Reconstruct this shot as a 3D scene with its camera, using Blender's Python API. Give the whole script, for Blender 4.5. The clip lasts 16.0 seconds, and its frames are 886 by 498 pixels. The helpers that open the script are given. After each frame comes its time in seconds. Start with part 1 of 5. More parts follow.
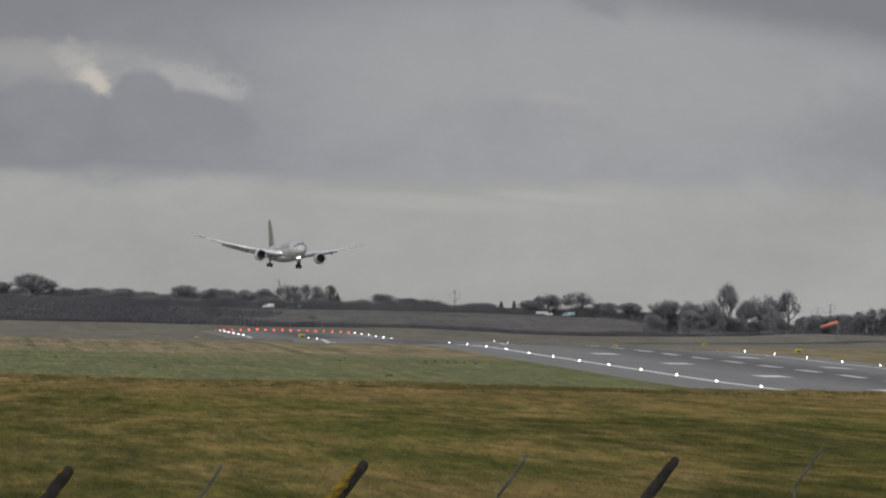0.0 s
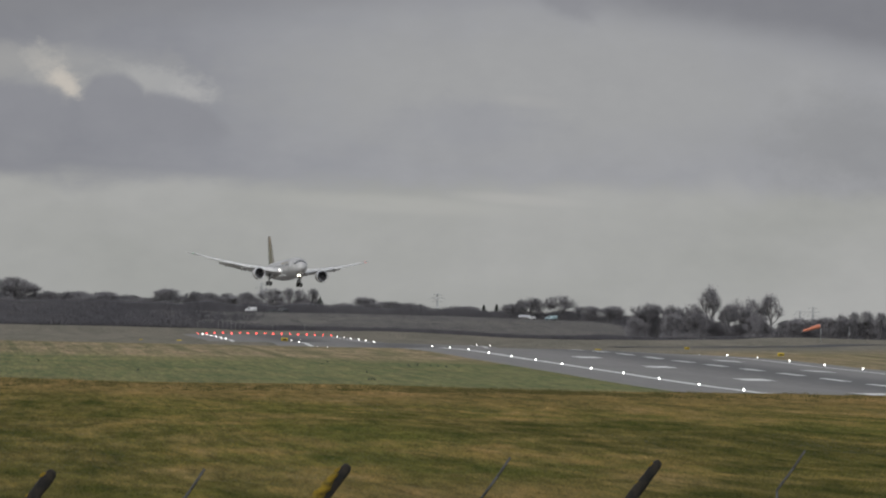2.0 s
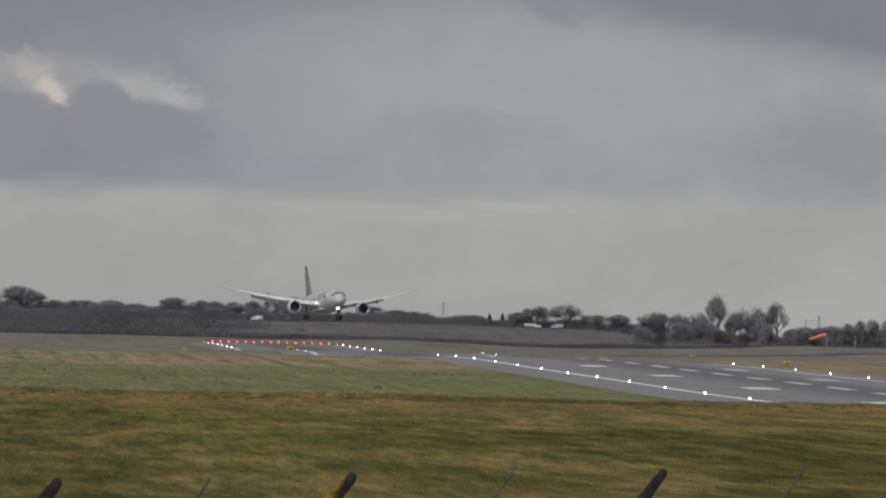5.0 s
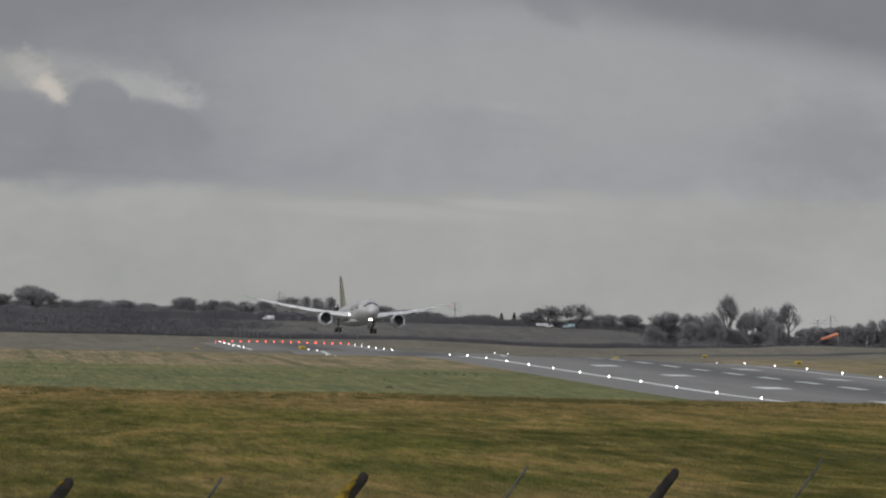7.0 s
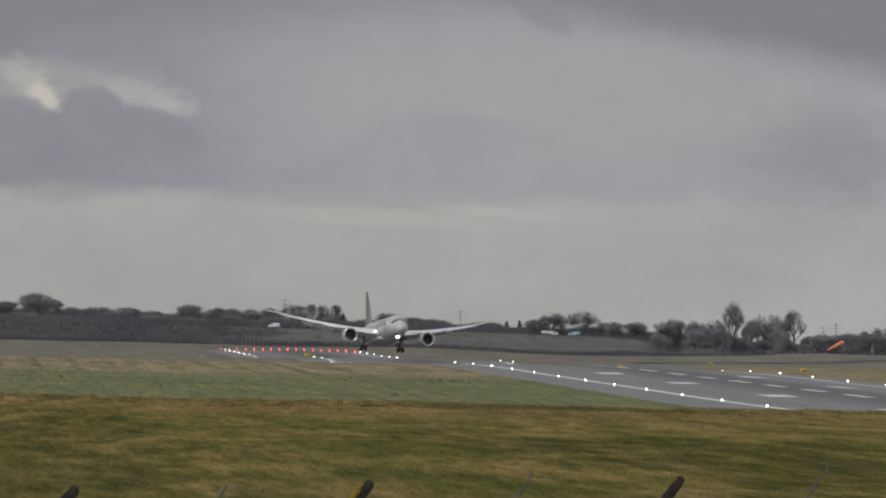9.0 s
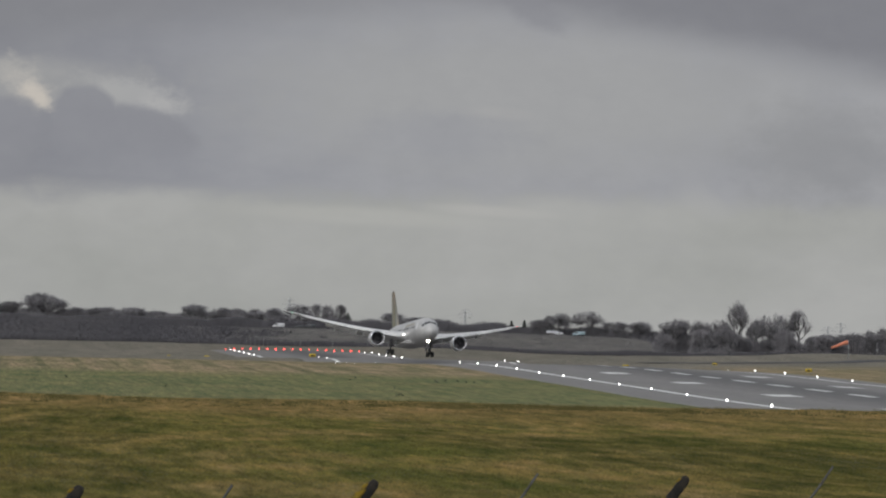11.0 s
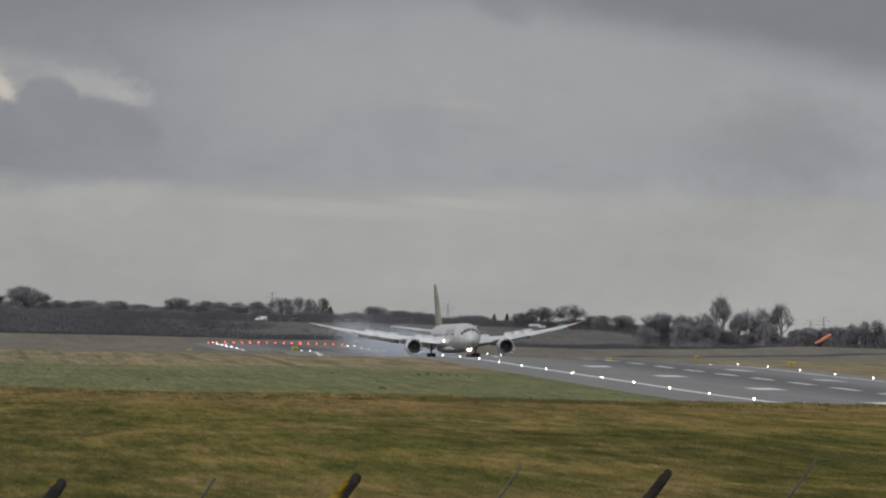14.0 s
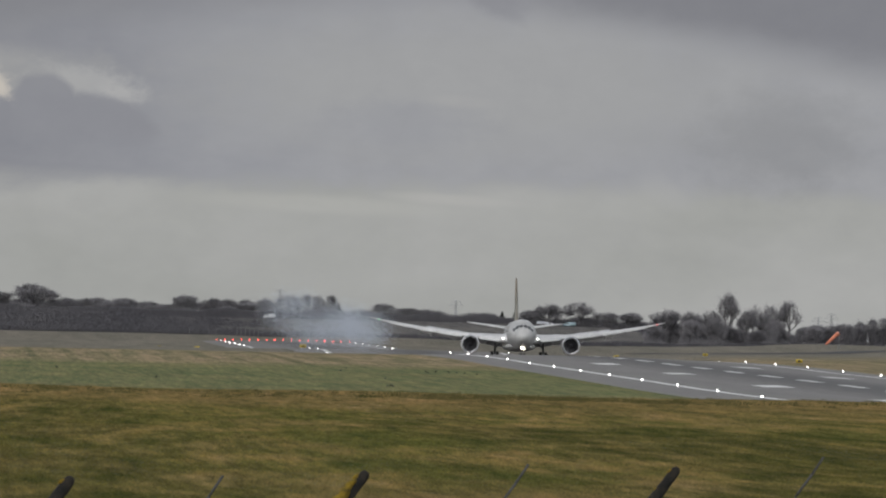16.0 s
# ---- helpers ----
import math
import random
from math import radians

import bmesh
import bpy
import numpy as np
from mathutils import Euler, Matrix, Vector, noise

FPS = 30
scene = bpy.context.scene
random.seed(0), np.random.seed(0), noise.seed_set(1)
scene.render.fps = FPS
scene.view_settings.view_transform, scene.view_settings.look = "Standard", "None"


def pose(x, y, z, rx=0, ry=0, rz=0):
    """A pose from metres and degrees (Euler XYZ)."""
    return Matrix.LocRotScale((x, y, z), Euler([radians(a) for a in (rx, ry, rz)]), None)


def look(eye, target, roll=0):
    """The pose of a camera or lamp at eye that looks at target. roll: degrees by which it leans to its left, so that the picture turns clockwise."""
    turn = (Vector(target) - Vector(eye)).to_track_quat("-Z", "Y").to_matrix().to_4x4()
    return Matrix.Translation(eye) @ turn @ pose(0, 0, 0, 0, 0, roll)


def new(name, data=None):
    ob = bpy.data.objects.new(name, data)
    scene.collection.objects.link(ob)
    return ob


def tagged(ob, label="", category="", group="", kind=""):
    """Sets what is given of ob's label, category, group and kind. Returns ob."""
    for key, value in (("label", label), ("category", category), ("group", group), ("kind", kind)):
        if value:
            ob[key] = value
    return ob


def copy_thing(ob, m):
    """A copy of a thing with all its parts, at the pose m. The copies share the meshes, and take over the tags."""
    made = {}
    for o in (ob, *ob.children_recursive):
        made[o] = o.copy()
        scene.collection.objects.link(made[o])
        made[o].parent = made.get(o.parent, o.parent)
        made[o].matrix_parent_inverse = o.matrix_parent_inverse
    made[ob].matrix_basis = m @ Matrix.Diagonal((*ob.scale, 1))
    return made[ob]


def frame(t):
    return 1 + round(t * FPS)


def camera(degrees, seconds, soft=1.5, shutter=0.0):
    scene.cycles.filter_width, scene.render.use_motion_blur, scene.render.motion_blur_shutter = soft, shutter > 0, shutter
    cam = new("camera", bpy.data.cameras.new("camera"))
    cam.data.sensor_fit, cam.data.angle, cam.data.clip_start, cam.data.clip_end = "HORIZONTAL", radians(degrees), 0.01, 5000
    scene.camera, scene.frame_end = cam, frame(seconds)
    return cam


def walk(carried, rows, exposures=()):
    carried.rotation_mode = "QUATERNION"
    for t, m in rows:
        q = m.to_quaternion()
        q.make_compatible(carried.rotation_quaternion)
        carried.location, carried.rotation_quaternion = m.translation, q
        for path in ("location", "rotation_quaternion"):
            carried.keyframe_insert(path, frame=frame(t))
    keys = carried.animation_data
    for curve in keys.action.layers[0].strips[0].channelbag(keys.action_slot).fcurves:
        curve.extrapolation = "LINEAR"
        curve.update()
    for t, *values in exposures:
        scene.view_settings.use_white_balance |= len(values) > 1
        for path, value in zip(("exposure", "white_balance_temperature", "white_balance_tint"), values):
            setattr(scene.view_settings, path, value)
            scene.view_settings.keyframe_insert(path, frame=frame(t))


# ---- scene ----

# ---------------------------------------------------------------- camera
CAM_Z = 8.0
cam = camera(5.56, 16.0, soft=2.1)


def aim(yaw, pitch):
    return pose(0, 0, CAM_Z, 90 + pitch, 0, yaw) @ pose(0, 0, 0, 0, 0, 1.15)


AIM = [(0.0, 0.0004, 0.4745), (0.5, 0.0134, 0.4942), (1.0, -0.0317, 0.4987), (1.5, -0.1035, 0.4902), (2.0, -0.1087, 0.4984),
       (2.5, -0.1195, 0.5059), (3.0, -0.0358, 0.5649), (3.5, 0.0542, 0.5866), (4.0, -0.1011, 0.5626), (4.5, -0.0914, 0.5534),
       (7.0, 0.0028, 0.5487), (7.5, 0.0012, 0.5605), (8.0, 0.0020, 0.5569), (8.5, 0.0277, 0.5726), (9.0, 0.0373, 0.5961),
       (11.5, 0.0704, 0.5935), (12.0, 0.0014, 0.5656), (12.5, -0.0402, 0.5554), (13.0, -0.0662, 0.5582), (13.5, -0.0696, 0.5496),
       (14.0, -0.0424, 0.5544), (14.5, -0.0272, 0.5684), (15.0, -0.0169, 0.5419), (15.5, -0.0152, 0.5391), (16.0, 0.0074, 0.5377)]
walk(cam, [(t, aim(y, p)) for t, y, p in AIM], exposures=[(0.0, 0.0), (16.0, 0.0)])

# ---------------------------------------------------------------- light: overcast winter sky
world = bpy.data.worlds.new("overcast_sky")
scene.world = world
world.use_nodes = True
wn, wl = world.node_tree.nodes, world.node_tree.links
sky = wn.new("ShaderNodeTexSky")
sky.sky_type, sky.sun_disc = "NISHITA", False
sky.sun_elevation, sky.sun_rotation = radians(38), radians(200)
sat = wn.new("ShaderNodeHueSaturation")
sat.inputs["Saturation"].default_value = 0.25
wl.new(sky.outputs[0], sat.inputs["Color"])
wl.new(sat.outputs[0], wn["Background"].inputs["Color"])
wn["Background"].inputs["Strength"].default_value = 0.135
sun = new("sun", bpy.data.lights.new("sun", "SUN"))
sun.data.energy, sun.data.angle, sun.data.color = 1.0, radians(25), (1.0, 0.97, 0.92)
# the light comes from behind the camera, high up and veiled
sun.matrix_world = look((0, 0, 300), (0 + 0.34 * 300, 300 * 0.94, 300 - 300 * math.tan(radians(38))))

# ---------------------------------------------------------------- plan: the runway's line
A = -0.049623
EX, EY = math.cos(A), -math.sin(A)      # across, to the right
DX, DY = math.sin(A), math.cos(A)       # along, away from the camera
AL0, STEP = 970.7, 60.0                 # first edge light, and their spacing
LAT_L, LAT_R = 82.5, 130.5
LAT_C = (LAT_L + LAT_R) / 2
RW = Matrix(((EX, DX, 0, 0), (EY, DY, 0, 0), (0, 0, 1, 0), (0, 0, 0, 1)))


def rp(lat, al, z=0.0):
    return Vector((lat * EX + al * DX, lat * EY + al * DY, z))


def to_plan(x, y):
    return x * EX + y * EY, x * DX + y * DY


# heights of the runway below the camera, light by light
PROFILE_N = [-6, -2, 0, 1, 2, 3, 4, 5, 6, 7, 8, 9, 10, 11, 12, 13, 14, 16, 17, 18, 20, 21, 21.6, 22, 23, 24, 26, 30, 32, 33, 34, 36, 38, 39, 42]
PROFILE_Z = [-6.57, -6.53, -6.39, -6.22, -5.97, -5.65, -5.36, -5.09, -4.79, -4.53, -4.18, -3.9, -3.74, -3.7, -4.41, -4.67, -4.82, -5.0, -5.1, -5.25,
             -5.47, -5.58, -4.98, -4.6, -4.49, -5.25, -5.61, -6.04, -6.11, -5.33, -5.15, -4.69, -4.18, -4.01, -3.33]


def smooth(a, b, v):
    k = np.clip((v - a) / (b - a), 0, 1)
    return k * k * (3 - 2 * k)


RISE_LAT, RISE_H = [136, 150, 170, 197, 205, 214, 226, 260, 420], [0.0, 2.0, 2.35, 3.1, 3.75, 3.95, 3.85, 3.5, 3.0]
CLIMB_LAT, CLIMB_H = [0, 60, 84, 99, 114, 139, 152, 168, 200, 222, 245, 300], [2.0, 2.05, 1.75, 1.15, 1.2, 1.9, 2.1, 1.9, 0.65, 0.35, 0.7, 0.7]


def ground_z(lat, al):
    """Height of the ground at a place of the plan."""
    lat, al = np.asarray(lat, float), np.asarray(al, float)
    run = np.interp((al - AL0) / STEP, PROFILE_N, PROFILE_Z)
    # a low rise beyond the taxiway, and ground that climbs to the far corner of the field
    run = run + np.interp(lat, RISE_LAT, RISE_H) * (0.84 * smooth(1400, 1900, al) + 0.16 * smooth(1900, 2350, al)) * (1 - smooth(2450, 3150, al))
    run = run + np.interp(lat, CLIMB_LAT, CLIMB_H) * smooth(3300, 3400, al)
    run = run + 0.36 * np.clip(1 - ((lat - LAT_C) / 30.5) ** 2, 0, 1)
    run = run - 0.36 * smooth(LAT_C, LAT_R, lat) * (1 - smooth(1600, 2200, al))
    near = -4.15 + 2.4 * (1 - smooth(12, 75, np.hypot(lat, al)))
    near = near + 0.07 * np.sin(lat * 0.21 + al * 0.013) + 0.06 * np.sin(al * 0.041 - lat * 0.05)
    z = near + (run - near) * smooth(625, 800, al)
    ridge = np.interp(lat, [-400, 190, 250, 285, 320, 420], [5.2, 5.0, 4.0, 1.6, 0.8, 0.6])
    bank = smooth(3470, 3730, al)
    z = z + bank * (ridge - z)
    return z + CAM_Z


def gz(lat, al):
    return float(ground_z(lat, al))


def gz_xy(x, y):
    return gz(*to_plan(x, y))


# ---------------------------------------------------------------- materials
def node_material(name, rough=0.8, metal=0.0, spec=0.5):
    m = bpy.data.materials.new(name)
    m.use_nodes = True
    b = m.node_tree.nodes["Principled BSDF"]
    b.inputs["Roughness"].default_value = rough
    b.inputs["Metallic"].default_value = metal
    b.inputs["Specular IOR Level"].default_value = spec
    return m, m.node_tree.nodes, m.node_tree.links, b


def noise_node(nodes, links, coord, scale, detail=5.0, stretch=(1, 1, 1), rough=0.6):
    mp = nodes.new("ShaderNodeMapping")
    mp.inputs["Scale"].default_value = stretch
    links.new(coord, mp.inputs["Vector"])
    n = nodes.new("ShaderNodeTexNoise")
    n.inputs["Scale"].default_value, n.inputs["Detail"].default_value = scale, detail
    n.inputs["Roughness"].default_value = rough
    links.new(mp.outputs[0], n.inputs["Vector"])
    return n.outputs["Fac"]


def ramp(nodes, links, fac, stops):
    r = nodes.new("ShaderNodeValToRGB")
    el = r.color_ramp.elements
    while len(el) < len(stops):
        el.new(0.5)
    for e, (p, c) in zip(el, stops):
        e.position, e.color = p, (*c, 1)
    links.new(fac, r.inputs["Fac"])
    return r.outputs["Color"]


def mix(nodes, links, kind, fac, a, b):
    m = nodes.new("ShaderNodeMix")
    m.data_type, m.blend_type = "RGBA", kind
    if isinstance(fac, float):
        m.inputs[0].default_value = fac
    else:
        links.new(fac, m.inputs[0])
    for sock, v in ((m.inputs[6], a), (m.inputs[7], b)):
        if isinstance(v, tuple):
            sock.default_value = (*v, 1)
        else:
            links.new(v, sock)
    return m.outputs[2]


def math_node(nodes, links, op, a, b=0.0, c=0.0):
    m = nodes.new("ShaderNodeMath")
    m.operation = op
    for sock, v in zip(m.inputs, (a, b, c)):
        if isinstance(v, (int, float)):
            sock.default_value = v
        else:
            links.new(v, sock)
    return m.outputs[0]


def worn(name, base, dark, scale=2.0, rough=0.7, metal=0.0, bump=0.0, detail=6.0, spec=0.5, stretch=(1, 1, 1), rand=0.0):
    """Two-scale mottled paint or stone; rand lightens and darkens single objects."""
    m, n, l, b = node_material(name, rough, metal, spec)
    co = n.new("ShaderNodeTexCoord").outputs["Object"]
    f1 = noise_node(n, l, co, scale, detail, stretch)
    f2 = noise_node(n, l, co, scale * 9, 4.0, stretch)
    col = ramp(n, l, f1, [(0.35, dark), (0.62, base)])
    col = mix(n, l, "MULTIPLY", 0.35, col, ramp(n, l, f2, [(0.3, (0.55, 0.55, 0.55)), (0.7, (1.15, 1.15, 1.15))]))
    if rand:
        oi = n.new("ShaderNodeObjectInfo").outputs["Random"]
        k = math_node(n, l, "MULTIPLY_ADD", oi, rand, 1 - rand / 2)
        hs = n.new("ShaderNodeHueSaturation")
        l.new(k, hs.inputs["Value"])
        l.new(col, hs.inputs["Color"])
        col = hs.outputs[0]
    l.new(col, b.inputs["Base Color"])
    if bump:
        bp = n.new("ShaderNodeBump")
        bp.inputs["Strength"].default_value, bp.inputs["Distance"].default_value = bump, 0.02
        l.new(f2, bp.inputs["Height"])
        l.new(bp.outputs[0], b.inputs["Normal"])
    return m


def glow(name, colour, strength):
    m, n, l, b = node_material(name, 0.3)
    b.inputs["Base Color"].default_value = (*colour, 1)
    b.inputs["Emission Color"].default_value = (*colour, 1)
    b.inputs["Emission Strength"].default_value = strength
    return m


def grass_material(name, blades=False):
    """Tired winter turf: straw, moss green and bare brown in patches; blades adds blade-to-blade change."""
    m, n, l, b = node_material(name, 0.9, 0, 0.15)
    co = n.new("ShaderNodeTexCoord").outputs["Object"]
    sx = n.new("ShaderNodeSeparateXYZ")
    l.new(co, sx.inputs[0])
    big = noise_node(n, l, co, 1.0, 5.0, (0.11, 0.022, 0.05))
    mid = noise_node(n, l, co, 1.0, 6.0, (0.55, 0.052, 0.3))
    fine = noise_node(n, l, co, 1.0, 4.0, (2.4, 0.10, 1.0), 0.75)
    w = math_node(n, l, "ADD", math_node(n, l, "MULTIPLY", big, 0.6), math_node(n, l, "MULTIPLY", mid, 0.4))
    rough_grass = ramp(n, l, w, [(0.36, (0.060, 0.072, 0.018)), (0.46, (0.105, 0.102, 0.030)), (0.54, (0.160, 0.130, 0.050)), (0.66, (0.235, 0.178, 0.088))])

    def patch(lat, al, wl, wa):
        dx = math_node(n, l, "DIVIDE", math_node(n, l, "SUBTRACT", sx.outputs[0], lat), wl)
        dy = math_node(n, l, "DIVIDE", math_node(n, l, "SUBTRACT", sx.outputs[1], al), wa)
        r2 = math_node(n, l, "ADD", math_node(n, l, "MULTIPLY", dx, dx), math_node(n, l, "MULTIPLY", dy, dy))
        r2 = math_node(n, l, "ADD", r2, math_node(n, l, "MULTIPLY_ADD", mid, 2.6, -1.3))
        mr = n.new("ShaderNodeMapRange")
        mr.interpolation_type = "SMOOTHSTEP"
        mr.inputs["From Min"].default_value, mr.inputs["From Max"].default_value = 1.3, 0.1
        l.new(r2, mr.inputs["Value"])
        return mr.outputs[0]

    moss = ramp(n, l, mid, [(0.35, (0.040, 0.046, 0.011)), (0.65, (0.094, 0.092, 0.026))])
    straw = ramp(n, l, mid, [(0.35, (0.142, 0.110, 0.044)), (0.65, (0.225, 0.164, 0.080))])
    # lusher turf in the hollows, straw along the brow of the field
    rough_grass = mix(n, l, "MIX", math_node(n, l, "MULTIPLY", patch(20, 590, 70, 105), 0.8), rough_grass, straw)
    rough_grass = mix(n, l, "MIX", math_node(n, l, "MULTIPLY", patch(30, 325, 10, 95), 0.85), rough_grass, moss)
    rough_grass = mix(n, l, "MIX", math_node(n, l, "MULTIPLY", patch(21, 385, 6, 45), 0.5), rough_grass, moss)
    # next two: mossy near corners, deepened to paint in the lens vignette
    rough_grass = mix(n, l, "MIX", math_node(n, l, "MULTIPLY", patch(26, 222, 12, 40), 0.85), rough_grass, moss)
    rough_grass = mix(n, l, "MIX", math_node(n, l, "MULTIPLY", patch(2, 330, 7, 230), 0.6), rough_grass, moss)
    rough_grass = mix(n, l, "MIX", math_node(n, l, "MULTIPLY", patch(12, 230, 5, 22), 0.6), rough_grass, straw)
    # tufted blotches, wider than deep
    blotch = noise_node(n, l, co, 1.0, 4.0, (0.60, 0.036, 0.1), 0.66)
    rough_grass = mix(n, l, "MULTIPLY", 0.8, rough_grass, ramp(n, l, blotch, [(0.34, (0.56, 0.66, 0.50)), (0.50, (1.0, 1.0, 1.0)), (0.66, (1.40, 1.26, 1.22))]))
    # the mown field beyond the crest
    mown = ramp(n, l, noise_node(n, l, co, 1.0, 5.0, (0.30, 0.012, 0.05), 0.65), [(0.36, (0.180, 0.160, 0.088)), (0.50, (0.250, 0.202, 0.122)), (0.64, (0.325, 0.246, 0.164))])
    # dark mowing tracks run up the field, and cut swathes lie across it
    track = noise_node(n, l, co, 1.0, 3.0, (0.40, 0.0014, 0.05), 0.6)
    mown = mix(n, l, "MULTIPLY", 0.85, mown, ramp(n, l, track, [(0.36, (0.52, 0.60, 0.46)), (0.47, (0.92, 0.95, 0.9)), (0.62, (1.08, 1.04, 1.04))]))
    swathe = noise_node(n, l, co, 1.0, 4.0, (0.025, 0.034, 0.05), 0.6)
    green = ramp(n, l, noise_node(n, l, co, 1.0, 4.0, (0.5, 0.02, 0.05), 0.65), [(0.35, (0.108, 0.128, 0.047)), (0.65, (0.178, 0.174, 0.074))])
    green = mix(n, l, "MULTIPLY", 0.5, green, ramp(n, l, swathe, [(0.35, (0.74, 0.88, 0.78)), (0.50, (1.0, 1.0, 1.0)), (0.64, (1.38, 1.12, 1.14))]))
    mown = mix(n, l, "MULTIPLY", 0.6, mown, ramp(n, l, swathe, [(0.36, (0.72, 0.80, 0.72)), (0.62, (1.16, 1.10, 1.10))]))
    grain = noise_node(n, l, co, 1.0, 6.0, (1.5, 0.028, 0.3), 0.75)
    grain = ramp(n, l, grain, [(0.34, (0.66, 0.68, 0.62)), (0.50, (1.04, 1.02, 1.0)), (0.66, (1.50, 1.42, 1.36))])
    mown = mix(n, l, "MULTIPLY", 0.8, mown, grain)
    green = mix(n, l, "MULTIPLY", 0.8, green, grain)
    # greener where the mowing stopped short
    gk = math_node(n, l, "MULTIPLY", math_node(n, l, "ADD", math_node(n, l, "MULTIPLY", sx.outputs[1], -0.0120), 16.4), 1.0)
    gk = math_node(n, l, "ADD", gk, math_node(n, l, "MULTIPLY_ADD", big, 2.0, -1.0))
    gc = n.new("ShaderNodeClamp")
    l.new(gk, gc.inputs[0])
    mown = mix(n, l, "MIX", gc.outputs[0], mown, green)
    # distance haze painted in: turf colour greys out past the crest
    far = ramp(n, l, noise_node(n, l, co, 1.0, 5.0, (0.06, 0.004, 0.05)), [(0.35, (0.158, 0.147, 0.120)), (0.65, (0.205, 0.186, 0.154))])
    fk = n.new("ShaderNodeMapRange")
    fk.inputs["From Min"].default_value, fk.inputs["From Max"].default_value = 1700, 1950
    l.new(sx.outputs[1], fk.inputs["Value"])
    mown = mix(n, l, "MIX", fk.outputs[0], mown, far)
    # dead bracken and leaf litter under the scrub of the bank, also greyed for haze
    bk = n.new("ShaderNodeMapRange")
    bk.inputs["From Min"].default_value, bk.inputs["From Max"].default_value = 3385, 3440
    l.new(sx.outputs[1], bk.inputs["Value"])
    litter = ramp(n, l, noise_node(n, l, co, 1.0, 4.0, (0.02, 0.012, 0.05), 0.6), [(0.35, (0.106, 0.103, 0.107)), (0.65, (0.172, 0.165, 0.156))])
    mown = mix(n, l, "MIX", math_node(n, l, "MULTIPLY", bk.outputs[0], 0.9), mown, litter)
    nk = n.new("ShaderNodeMapRange")
    nk.inputs["From Min"].default_value, nk.inputs["From Max"].default_value = 640, 720
    l.new(sx.outputs[1], nk.inputs["Value"])
    col = mix(n, l, "MIX", nk.outputs[0], rough_grass, mown)
    mottle = noise_node(n, l, co, 1.0, 5.0, (0.22, 0.010, 0.1), 0.65)
    col = mix(n, l, "MULTIPLY", 0.55, col, ramp(n, l, mottle, [(0.32, (0.72, 0.76, 0.72)), (0.68, (1.25, 1.22, 1.2))]))
    col = mix(n, l, "MULTIPLY", 0.8, col, ramp(n, l, fine, [(0.33, (0.50, 0.52, 0.46)), (0.5, (0.98, 0.98, 0.96)), (0.67, (1.42, 1.34, 1.28))]))
    if blades:
        isl = n.new("ShaderNodeNewGeometry").outputs["Random Per Island"]
        col = mix(n, l, "MULTIPLY", 0.42, col, ramp(n, l, isl, [(0.0, (0.45, 0.42, 0.36)), (0.5, (0.95, 0.95, 0.9)), (1.0, (1.6, 1.45, 1.15))]))
        # blade colour is raised to make up for the dimmer light on upright blades
        col = mix(n, l, "MULTIPLY", 1.0, col, (1.27, 1.23, 1.20))
    l.new(col, b.inputs["Base Color"])
    return m


def asphalt_material():
    m, n, l, b = node_material("grooved_wet_asphalt", 0.6, 0, 0.35)
    co = n.new("ShaderNodeTexCoord").outputs["Object"]
    sx = n.new("ShaderNodeSeparateXYZ")
    l.new(co, sx.inputs[0])
    f1 = noise_node(n, l, co, 1.0, 6.0, (0.25, 0.012, 1))
    f2 = noise_node(n, l, co, 1.0, 5.0, (1.6, 0.08, 1))
    col = ramp(n, l, f1, [(0.35, (0.178, 0.168, 0.160)), (0.65, (0.228, 0.216, 0.205))])
    # rubber laid down by tyres on both sides of the centreline
    d = math_node(n, l, "ABSOLUTE", math_node(n, l, "SUBTRACT", sx.outputs[0], LAT_C + 0.5))
    rub = n.new("ShaderNodeMapRange")
    rub.inputs["From Min"].default_value, rub.inputs["From Max"].default_value = 13.0, 3.0
    l.new(math_node(n, l, "ADD", d, math_node(n, l, "MULTIPLY_ADD", f2, 7.0, -3.5)), rub.inputs["Value"])
    col = mix(n, l, "MIX", math_node(n, l, "MULTIPLY", rub.outputs[0], 0.75), col, (0.072, 0.070, 0.070))
    col = mix(n, l, "MULTIPLY", 0.4, col, ramp(n, l, f2, [(0.3, (0.6, 0.6, 0.6)), (0.7, (1.15, 1.15, 1.15))]))
    l.new(col, b.inputs["Base Color"])
    r = n.new("ShaderNodeMapRange")
    r.inputs["To Min"].default_value, r.inputs["To Max"].default_value = 0.58, 0.75
    l.new(f1, r.inputs["Value"])
    l.new(r.outputs[0], b.inputs["Roughness"])
    return m


